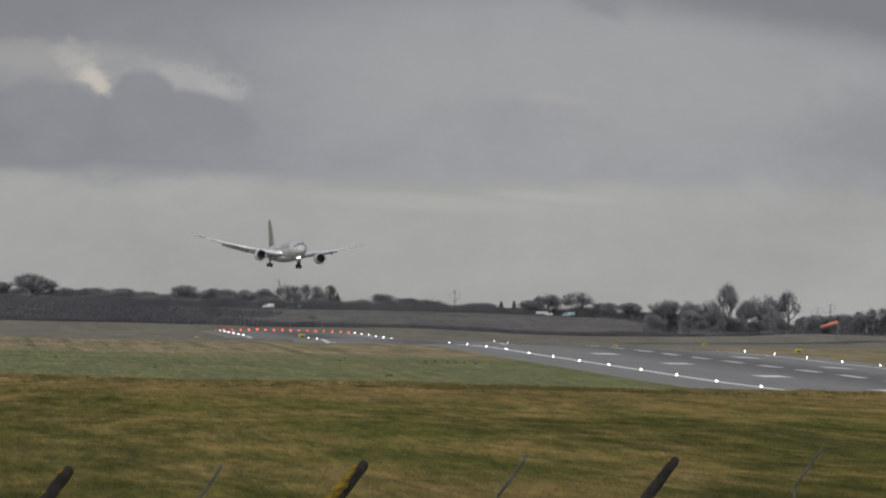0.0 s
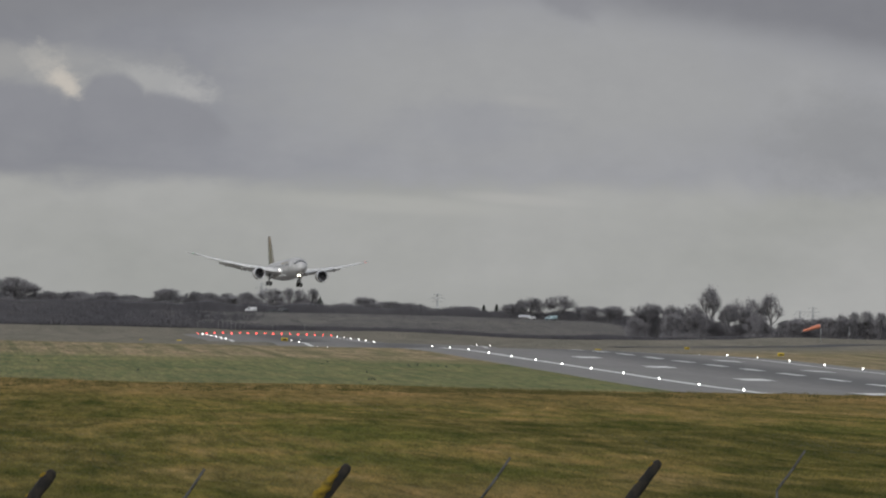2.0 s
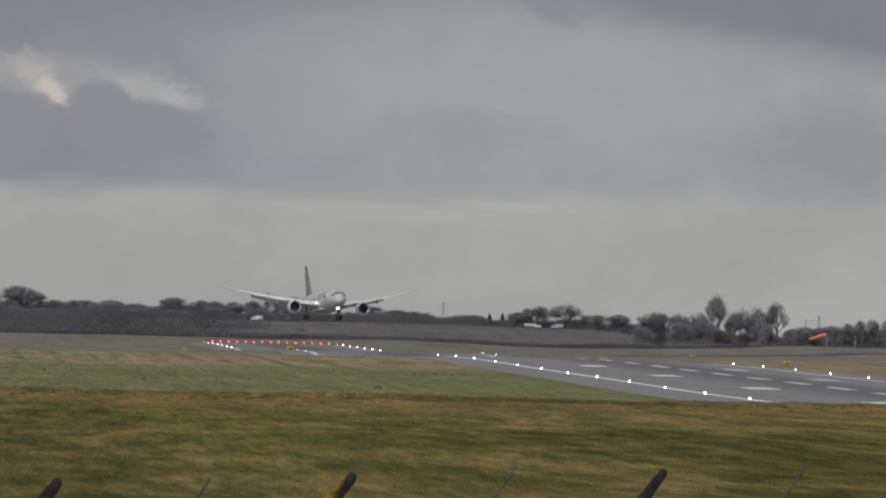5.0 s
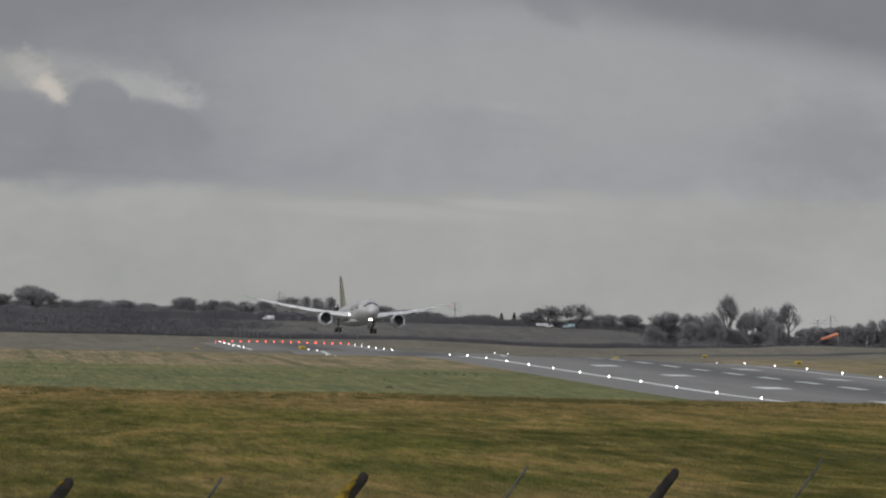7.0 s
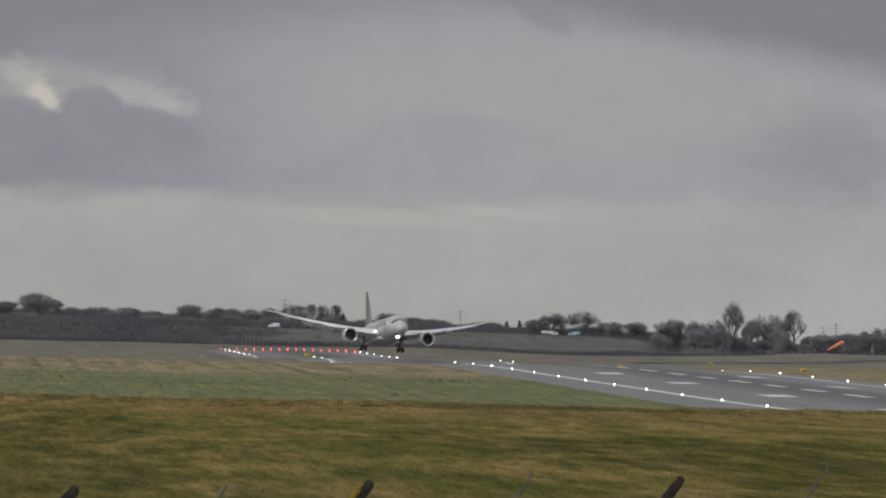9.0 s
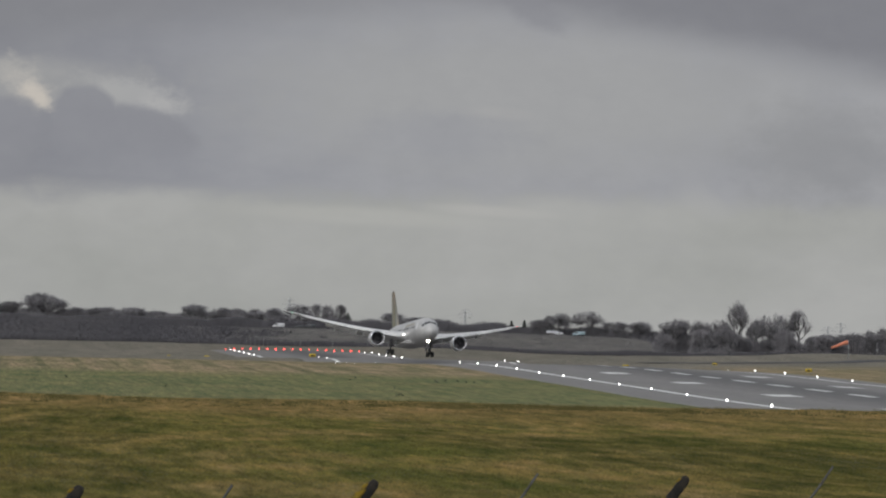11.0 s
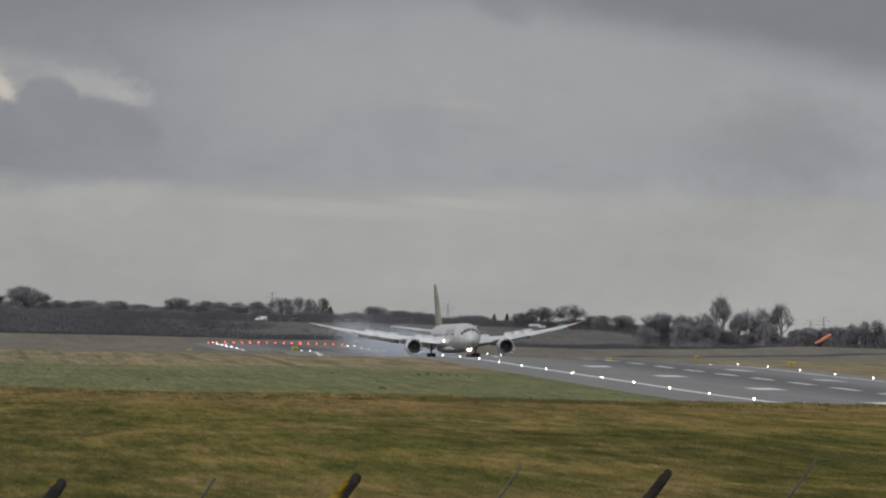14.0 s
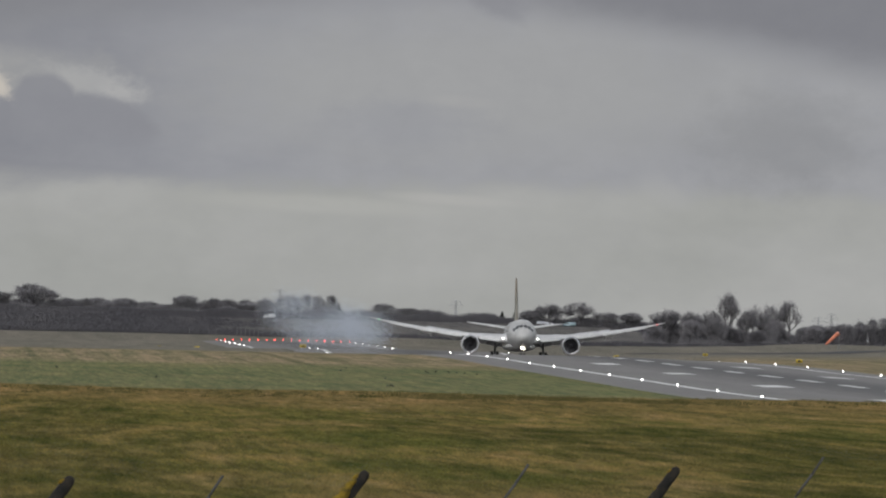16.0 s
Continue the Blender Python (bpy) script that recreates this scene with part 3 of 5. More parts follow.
def fuse_point(y, deg, out=0.0):
    ys = [s[0] for s in FUSE]
    z, r = float(np.interp(y, ys, [s[1] for s in FUSE])), float(np.interp(y, ys, [s[2] for s in FUSE])) + out
    a = radians(deg)
    return (r * math.sin(a), y, z + r * 1.03 * math.cos(a))


def skin_patch(y0, y1, a0, a1, out=0.02, ny=3, na=3):
    """A panel that lies on the fuselage."""
    bm = bmesh.new()
    vs = [[bm.verts.new(fuse_point(y0 + (y1 - y0) * i / ny, a0 + (a1 - a0) * j / na, out)) for j in range(na + 1)] for i in range(ny + 1)]
    for i in range(ny):
        for j in range(na):
            bm.faces.new((vs[i][j], vs[i + 1][j], vs[i + 1][j + 1], vs[i][j + 1]))
    return bm


def wheel_mesh(r, w):
    """Tyre and hub in one mesh."""
    bm = bmesh.new()
    def ring(x, rr):
        return [(x, rr * math.cos(2 * math.pi * i / 20), rr * math.sin(2 * math.pi * i / 20)) for i in range(20)]
    loft(bm, [ring(x, rr) for x, rr in ((-w / 2, r * 0.58), (-w / 2, r * 0.86), (-w * 0.36, r * 0.98), (0, r), (w * 0.36, r * 0.98), (w / 2, r * 0.86), (w / 2, r * 0.58))])
    n = len(bm.faces)
    loft(bm, [ring(x, rr) for x, rr in ((-w * 0.54, r * 0.15), (-w * 0.52, r * 0.56), (w * 0.52, r * 0.56), (w * 0.54, r * 0.15))])
    bm.faces.ensure_lookup_table()
    for f in bm.faces[n:]:
        f.material_index = 1
    me = bm_mesh("wheel", bm, RUBBER)
    me.materials.append(GEAR)
    return me


SPOILERS = []
GEARS = []
WINGS = []


def build_airliner():
    jet = thing("airliner", "twin-engine white airliner with striped tail and wheels down", "airplane")
    bm = bmesh.new()
    loft(bm, [circle_y(y, z, r, r * 1.03, 36) for y, z, r in FUSE])
    fuselage = part("fuselage", bm, FUSELAGE, jet, "satin white fuselage")
    # cockpit glass: six panes with posts between
    for a0, a1, y0, y1 in ((3, 25, -25.75, -24.75), (28, 50, -25.6, -24.55), (53, 70, -25.2, -24.1)):
        for s in (-1, 1):
            part("cockpit_window", skin_patch(y0, y1, s * a0, s * a1, 0.025), GLASS_DARK, fuselage, "dark cockpit pane")
    for s in (-1, 1):
        for k in range(52):
            y = -19.5 + k * 0.62
            if k not in (9, 10, 27):
                part("cabin_window", skin_patch(y, y + 0.27, s * 74, s * 83, 0.02, 1, 1), GLASS_DARK, fuselage)
        for y in (-21.2, -4.5, 15.5):
            part("cabin_door", skin_patch(y - 0.55, y + 0.55, s * 58, s * 92, 0.018), WING_GREY, fuselage)
        for k, (y, d) in enumerate(((-17.6, 1.3), (-15.9, 0.9), (-14.6, 1.2), (-13.0, 0.8), (-10.9, 1.4), (-9.1, 1.0), (-7.7, 1.2))):
            part("title_bar", skin_patch(y, y + d, s * 57, s * (68 - 2 * (k % 2)), 0.016, 2, 2), TITLE, fuselage, "faded gold title bar")
        # a coloured sweep low on the nose and on the aft body
        part("livery_stripe", skin_patch(6.5, 17.0, s * 84, s * 100, 0.015, 8, 2), TAIL, fuselage, "thin coloured livery stripe")
    bm = bmesh.new()
    loft(bm, [[(3.3 * k * math.cos(2 * math.pi * i / 20), y, 2.25 + h * math.sin(2 * math.pi * i / 20)) for i in range(20)] for y, k, h in ((-11.5, 0.35, 0.3), (-9, 0.85, 0.75), (-3, 1, 0.95), (3, 1, 0.95), (6, 0.8, 0.7), (8.5, 0.3, 0.25))])
    part("belly_fairing", bm, FUSELAGE, jet)
    for s in (-1, 1):
        bm = bmesh.new()
        loft(bm, [wing_ring(s * x, le, c, z, th, 2.0 - x * 0.09) for x, le, c, z, th in WING])
        wing = part("wing", bm, WING_GREY, jet, "pale grey swept wing, bent upward")
        WINGS.append((wing, s))
        # slats drawn forward along the leading edge
        for x0, x1 in ((4.0, 8.2), (11.6, 16.4), (16.6, 21.4), (21.6, 26.2)):
            bm = bmesh.new()
            rings = []
            for x in np.linspace(x0, x1, 4):
                le, c, z, th = wing_at(x)
                d = c * 0.11
                rings.append([(s * x, le - 0.35 + u * d, z - 0.22 + w * th * 0.55) for u, w in ((0, -0.3), (0.1, 0.15), (0.5, 0.6), (1.0, 0.75), (0.6, 0.2), (0.3, -0.2))])
            loft(bm, rings)
            part("slat", bm, WING_GREY, wing)
        # flaps lowered behind the wing
        for x0, x1, dep in ((3.2, 8.6, 0.24), (11.2, 19.8, 0.27), (8.8, 11.0, 0.22)):
            bm = bmesh.new()
            rings = []
            for x in np.linspace(x0, x1, 4):
                le, c, z, th = wing_at(x)
                w, a = c * dep * 0.75 + 0.3, radians(30)
                y0, z0 = le + c * 0.96, z - 0.12
                rings.append([(s * x, y0 + u * w * math.cos(a) + v * math.sin(a), z0 - u * w * math.sin(a) + v * math.cos(a)) for u, v in ((0, 0.0), (0.15, 0.12), (0.6, 0.07), (1, 0.0), (0.6, -0.05), (0.15, -0.1))])
            loft(bm, rings)
            part("flap", bm, WING_GREY, wing, "lowered flap")
        # flap track fairings
        for x in (6.6, 12.8, 17.6):
            le, c, z, th = wing_at(x)
            bm = bmesh.new()
            loft(bm, [circle_y(le + c * u, z - 0.35 - dz, r, r * 1.25, 10, s * x) for u, dz, r in ((0.5, 0.0, 0.05), (0.65, 0.12, 0.24), (0.9, 0.3, 0.3), (1.1, 0.55, 0.22), (1.28, 0.8, 0.04))])
            part("flap_fairing", bm, WING_GREY, wing)
        # spoiler panels, hinged on the upper skin
        for x0, x1 in ((4.4, 6.3), (6.4, 8.4), (12.0, 14.2), (14.3, 16.5), (16.6, 18.8)):
            le0, c0, z0, t0 = wing_at(x0)
            le1, c1, z1, t1 = wing_at(x1)
            h0 = Vector((s * x0, le0 + c0 * 0.68, z0 + t0 * 0.58 - c0 * 0.68 * math.sin(radians(2.0 - x0 * 0.09))))
            h1 = Vector((s * x1, le1 + c1 * 0.68, z1 + t1 * 0.58 - c1 * 0.68 * math.sin(radians(2.0 - x1 * 0.09))))
            if s < 0:
                h0, h1 = h1, h0
            hinge = Matrix.Translation(h0) @ (h1 - h0).to_track_quat("X", "Z").to_matrix().to_4x4()
            L, W = (h1 - h0).length, 1.25 if x0 < 10 else 1.05
            ob = part("spoiler", box_bm(L, W, 0.06, Matrix.Translation((L / 2, W / 2, 0.0)), 0.015), WING_GREY, wing, "hinged spoiler panel")
            SPOILERS.append((ob, hinge))
        # engine
        bm = bmesh.new()
        prof = [(0.9, 1.42), (0.35, 1.46), (0.1, 1.52), (0.0, 1.62), (0.12, 1.72), (0.6, 1.82), (1.6, 1.88), (3.0, 1.82), (4.4, 1.58), (4.9, 1.46), (4.9, 1.40), (4.0, 1.44)]
        loft(bm, [circle_y(y, 0, r, r, 32) for y, r in prof], False)
        eng = part("engine", bm, NACELLE, jet, "white jet engine cowling", False, pose(s * 10.1, -10.8, 2.6))
        bm = bmesh.new()
        loft(bm, [circle_y(y, 0, r, r, 32) for y, r in ((0.3, 1.455), (0.08, 1.50), (-0.03, 1.60), (0.0, 1.66), (0.12, 1.735), (0.28, 1.775))], False)
        part("inlet_lip", bm, LIP, eng, "bare metal inlet lip")
        bm = bmesh.new()
        loft(bm, [circle_y(y, 0, r, r, 24) for y, r in ((4.0, 1.0), (4.9, 0.9), (5.9, 0.62), (6.0, 0.5), (6.7, 0.1))])
        part("exhaust_cone", bm, GEAR, eng)
        part("fan_disc", rod_bm((0, 1.0, 0), (0, 1.1, 0), 1.43, None, 28), BLACK_PAINT, eng)
        for k in range(18):
            bm = bmesh.new()
            a = 2 * math.pi * k / 18
            vs = []
            for r, w, tw in ((0.35, 0.10, 0.9), (0.9, 0.16, 0.6), (1.40, 0.2, 0.35)):
                for e in (-1, 1):
                    ang = a + e * w / r * 0.8
                    vs.append(bm.verts.new((r * math.sin(ang), 0.75 + e * 0.15 * tw, r * math.cos(ang))))
            bm.faces.new((vs[0], vs[1], vs[3], vs[2]))
            bm.faces.new((vs[2], vs[3], vs[5], vs[4]))
            part("fan_blade", bm, FAN, eng)
        bm = bmesh.new()
        loft(bm, [circle_y(y, 0, r, r, 20) for y, r in ((0.25, 0.03), (0.4, 0.18), (0.65, 0.32), (0.98, 0.42))])
        part("spinner", bm, FAN, eng, "grey spinner")
        bm = bmesh.new()
        loft(bm, [[(s * 10.1 + q * w, y, z) for q, z in ((-0.22, z0), (0.22, z0), (0.22, z1), (-0.22, z1))] for y, z0, z1, w in ((-9.4, 4.2, 4.45, 0.5), (-7.0, 3.9, 4.75, 1), (-3.6, 3.7, 4.3, 1), (-0.5, 3.6, 4.0, 0.6))])
        part("pylon", bm, NACELLE, jet)
        # wing root and tip lamps
        bm = bmesh.new()
        bmesh.ops.create_uvsphere(bm, u_segments=12, v_segments=8, radius=0.14, matrix=pose(s * 3.45, -8.75, 3.86))
        part("landing_light", bm, LAMP_WING, wing, "lit wing root lamp")
        bm = bmesh.new()
        bmesh.ops.create_uvsphere(bm, u_segments=10, v_segments=8, radius=0.11, matrix=pose(s * 28.2, 9.2, 7.32))
        part("navigation_light", bm, LAMP_GREEN if s < 0 else NAV_RED, wing, "green wing tip lamp" if s < 0 else "red wing tip lamp")
        # tailplane
        bm = bmesh.new()
        loft(bm, [wing_ring(s * x, le, c, z, th, -1.0) for x, le, c, z, th in ((0.8, 20.4, 6.6, 5.9, 0.6), (5.0, 23.4, 4.4, 6.55, 0.4), (9.0, 26.3, 2.3, 7.2, 0.2), (9.9, 27.4, 1.0, 7.35, 0.08))])
        part("tailplane", bm, WING_GREY, jet)
        # main gear: leg, braces, bogie and four wheels, sliding with the oleo
        gear = part("main_gear", rod_bm((0, 0, 0.66), (-s * 0.15, 0, 4.2), 0.2, 0.26, 12), GEAR, jet, "grey main gear leg")
        GEARS.append((gear, s * 4.9, 0.0))
        part("side_brace", rod_bm((0, 0, 1.9), (-s * 1.9, -0.4, 3.6), 0.12, None, 8), GEAR, gear)
        part("drag_brace", rod_bm((0, 0, 1.6), (0, -2.0, 3.6), 0.10, None, 8), GEAR, gear)
        part("bogie_beam", box_bm(0.26, 1.7, 0.28, pose(0, 0, 0.66), 0.05), GEAR, gear)
        part("gear_door", box_bm(0.07, 1.5, 1.5, pose(s * 0.45, 0, 2.9, 0, -s * 7, 0), 0.02), FUSELAGE, gear, "white gear door")
        for wx in (-0.55, 0.55):
            for wy in (-0.73, 0.73):
                part_of_mesh("wheel", MAIN_WHEEL, gear, pose(wx, wy, 0.66), "black tyre on a grey hub")
    # fin
    bm = bmesh.new()
    def fin_ring(z, le, c, t):
        return [(w * t, le + u * c, z) for u, w in ((0, 0), (0.08, 0.6), (0.3, 1), (0.7, 0.6), (1, 0.05), (1, -0.05), (0.7, -0.6), (0.3, -1), (0.08, -0.6))]
    loft(bm, [fin_ring(6.6, 15.6, 9.8, 0.5), fin_ring(8.0, 17.3, 8.6, 0.45), fin_ring(12.0, 20.9, 6.4, 0.33), fin_ring(15.4, 24.1, 4.3, 0.20), fin_ring(16.35, 25.2, 3.2, 0.14), fin_ring(16.6, 26.2, 1.8, 0.07)])
    part("tail_fin", bm, TAIL, jet, "tail fin in yellow, green and red")
    # nose gear: fixed leg with lamps and doors, sliding axle with two wheels
    nose = part("nose_gear", rod_bm((0, 0, 1.2), (0, 0.25, 3.2), 0.16, 0.19, 12), GEAR, jet, "grey nose gear leg", False, pose(0, -22.8, 0))
    part("drag_brace", rod_bm((0, 0.1, 1.5), (0, 1.6, 2.9), 0.08, None, 8), GEAR, nose)
    for s in (-1, 1):
        part("gear_door", box_bm(0.05, 1.5, 0.8, pose(s * 0.62, 0.6, 2.25, 0, s * 8, 0), 0.02), FUSELAGE, nose, "white gear door")
        bm = bmesh.new()
        bmesh.ops.create_uvsphere(bm, u_segments=12, v_segments=8, radius=0.15, matrix=pose(s * 0.22, -0.28, 1.85))
        part("landing_light", bm, LAMP_WARM, nose, "lit landing lamp")
    bm = rod_bm((0, 0, 0.5), (0, 0.1, 2.2), 0.11, 0.11, 12)
    rod_into(bm, (-0.42, 0, 0.5), (0.42, 0, 0.5), 0.09, None, 10)
    axle = part("nose_axle", bm, GEAR, jet, "sliding steel leg and axle")
    GEARS.append((axle, 0.0, -22.8))
    for s in (-1, 1):
        part_of_mesh("wheel", NOSE_WHEEL, axle, pose(s * 0.38, 0, 0.5), "black tyre on a grey hub")
    return jet


MAIN_WHEEL, NOSE_WHEEL = wheel_mesh(0.66, 0.5), wheel_mesh(0.5, 0.36)
airliner = build_airliner()

# seconds, along, across, height, heading, bank, pitch
FLIGHT = [
    (0.0, 3035.0, 97.89, 26.44, 10.32, 2.12, 2.3), (0.5, 2997.5, 98.14, 25.67, 10.33, 1.38, 2.34), (1.0, 2960.0, 98.4, 24.35, 10.22, 0.67, 2.38),
    (1.5, 2922.5, 98.52, 22.71, 9.94, 1.07, 2.41), (2.0, 2885.0, 98.66, 20.91, 9.67, 1.62, 2.45), (2.5, 2847.5, 98.83, 19.11, 9.46, 1.86, 2.49),
    (3.0, 2810.0, 99.1, 17.45, 9.29, 1.55, 2.52), (3.5, 2772.5, 99.4, 15.89, 9.15, 1.17, 2.56), (4.0, 2735.0, 99.8, 14.52, 9.17, 1.25, 2.6),
    (4.5, 2697.5, 100.23, 13.67, 8.99, 0.44, 2.68), (7.0, 2510.0, 100.9, 9.07, 7.53, 0.81, 3.08), (7.5, 2472.5, 100.93, 8.43, 7.24, 0.39, 3.16),
    (8.0, 2435.0, 100.81, 7.61, 7.2, 0.18, 3.24), (8.5, 2397.5, 100.53, 6.83, 7.44, 0.98, 3.32), (9.0, 2360.0, 100.32, 6.31, 7.57, 2.23, 3.4),
    (11.5, 2172.5, 99.65, 5.16, 8.08, 2.53, 2.97), (12.0, 2135.0, 99.79, 4.63, 8.09, 2.67, 2.89), (12.5, 2097.5, 100.07, 4.03, 8.11, 1.83, 2.96),
    (13.0, 2060.0, 100.48, 3.8, 8.23, 0.25, 2.14), (13.5, 2022.5, 101.28, 3.4, 7.63, -0.91, 1.19), (14.0, 1985.0, 102.8, 3.32, 5.59, -1.34, 0.5),
    (14.5, 1947.5, 104.48, 3.39, 2.74, -0.89, 0.5), (15.0, 1910.0, 105.62, 3.45, 0.45, -0.34, 0.5), (15.5, 1872.5, 106.28, 3.51, -0.97, -0.19, 0.5),
    (16.0, 1835.0, 106.61, 3.56, -1.57, -0.01, 0.5),
]


def flight_pose(al, lat, z, yaw, bank, pitch):
    return Matrix.Translation(rp(lat, al, z)) @ pose(0, 0, 0, 0, 0, yaw - math.degrees(A)) @ pose(0, 0, 0, -pitch, 0, 0) @ pose(0, 0, 0, 0, bank, 0)


# ---------------------------------------------------------------- runway lamps
def build_lamps():
    def lamp(material, name, label, group):
        ob = thing(name, label, "runway light", group)
        bm = bmesh.new()
        loft(bm, [[(r * math.cos(2 * math.pi * i / 12), r * math.sin(2 * math.pi * i / 12), z) for i in range(12)] for z, r in ((0, 0.2), (0.04, 0.2), (0.07, 0.09), (0.15, 0.07), (0.18, 0.11))])
        part("lamp_base", bm, STEEL, ob)
        bm = bmesh.new()
        bmesh.ops.create_uvsphere(bm, u_segments=10, v_segments=8, radius=0.108, matrix=pose(0, 0, 0.30))
        part("lamp_globe", bm, material, ob)
        return ob
    white = lamp(LAMP_WHITE, "runway_edge_light", "lit white runway edge lamp on a steel base", "runway edge lights")
    red = lamp(LAMP_RED, "runway_end_light", "lit red runway end lamp on a steel base", "runway end lights")
    spots = [(lat, AL0 + STEP * k) for k in range(-2, 39) for lat in (LAT_L, LAT_R)]
    for i, (lat, al) in enumerate(spots):
        dim = lat == LAT_R and abs(al - AL0 - 11 * STEP) < 1
        m = Matrix.Translation(rp(lat, al, gz(lat, al) + 0.05)) @ Matrix.Scale(0.4 if dim else 1.5 if al > 2920 else 1.0, 4)
        if i == 0:
            white.matrix_basis = m
        else:
            copy_thing(white, m)
    for i in range(17):
        lat, al = LAT_L - 1.0 + i * (LAT_R - LAT_L) / 16, AL0 + STEP * 38.45
        m = Matrix.Translation(rp(lat, al, gz(lat, al) + 0.05)) @ Matrix.Scale(1.4, 4)
        if i == 0:
            red.matrix_basis = m
        else:
            copy_thing(red, m)


build_lamps()


# ---------------------------------------------------------------- airfield signs, windsock, masts
def build_signs():
    sign = thing("taxiway_sign", "yellow airfield sign on two short legs", "sign", "airfield signs")
    part("panel", box_bm(1.7, 0.22, 0.85, pose(0, 0, 0.75), 0.04), SIGN_YELLOW, sign)
    for x in (-0.6, 0.6):
        part("leg", rod_bm((x, 0, 0), (x, 0, 0.4), 0.05), STEEL, sign)
    part("marking", box_bm(0.9, 0.012, 0.35, pose(0, -0.118, 0.75)), BLACK_PAINT, sign, "black bar on the panel")
    for i, (lat, al) in enumerate(((80.6, 2345), (139.5, 2027), (149, 1895), (141.5, 1590), (57, 2500), (54, 2900))):
        m = Matrix.Translation(rp(lat, al, gz(lat, al))) @ pose(0, 0, 0, 0, 0, 5) @ Matrix.Scale((1.0, 0.8, 0.6, 0.66, 0.8, 0.55)[i], 4)
        if i == 0:
            sign.matrix_basis = m
        else:
            copy_thing(sign, m)


build_signs()


def build_windsock():
    lat, al = 210.0, 2250.0
    z = gz(lat, al)
    sock = thing("windsock", "orange windsock blowing from a grey pole", "windsock", at=Matrix.Translation(rp(lat, al, z)))
    top = 10.73 - z
    part("pole", rod_bm((0, 0, 0), (0, 0, top), 0.07, 0.05, 10), STEEL, sock)
    part("footing", box_bm(0.7, 0.7, 0.12, pose(0, 0, 0.05), 0.02), STEEL, sock)
    bm = bmesh.new()
    rings = []
    for k in range(9):
        u = k / 8
        r = 0.53 - 0.26 * u + 0.02 * math.sin(k * 2.1)
        rings.append([(-0.15 - 4.4 * u, r * math.cos(a), r * math.sin(a) - 0.25 * u * u + 0.05 * math.sin(u * 7)) for a in np.linspace(0, 2 * math.pi, 16, endpoint=False)])
    loft(bm, rings, False)
    sleeve = part("sleeve", bm, ORANGE, sock, "orange cloth sleeve")
    bm = bmesh.new()
    loft(bm, [[(x, r * math.cos(a), r * math.sin(a)) for a in np.linspace(0, 2 * math.pi, 16, endpoint=False)] for x, r in ((-0.2, 0.54), (-0.1, 0.56), (-0.1, 0.52), (-0.2, 0.51))], False)
    part("hoop", bm, STEEL, sleeve)
    return sleeve, top


SLEEVE, SOCK_TOP = build_windsock()


def build_masts():
    """Localiser aerials and thin masts behind the runway's far end."""
    for i, (lat, al, h) in enumerate([(92 + k * 1.6, 3395, 3.6) for k in range(7)] + [(74, 3380, 2.2), (84, 3385, 2.4), (112, 3390, 2.4), (124, 3390, 2.4), (137, 3390, 2.6)]):
        ob = thing("aerial_mast", "thin grey aerial mast in the grass", "mast", "aerial masts", Matrix.Translation(rp(lat, al, gz(lat, al))))
        part("post", rod_bm((0, 0, 0), (0, 0, h), 0.09, 0.06, 6), MAST, ob)
        part("crossarm", rod_bm((0, -0.8, h - 0.15), (0, 0.8, h - 0.15), 0.05, None, 6), MAST, ob)
    lat, al = 221.9, 2300
    z = gz(lat, al)
    ob = thing("measuring_mast", "slim grey mast with a small box", "mast", at=Matrix.Translation(rp(lat, al, z)))
    part("post", rod_bm((0, 0, 0), (0, 0, 10.5 - z), 0.08, 0.05, 8), STEEL, ob)
    part("box", box_bm(0.5, 0.4, 0.6, pose(0, -0.2, 1.2), 0.03), STEEL, ob)


build_masts()


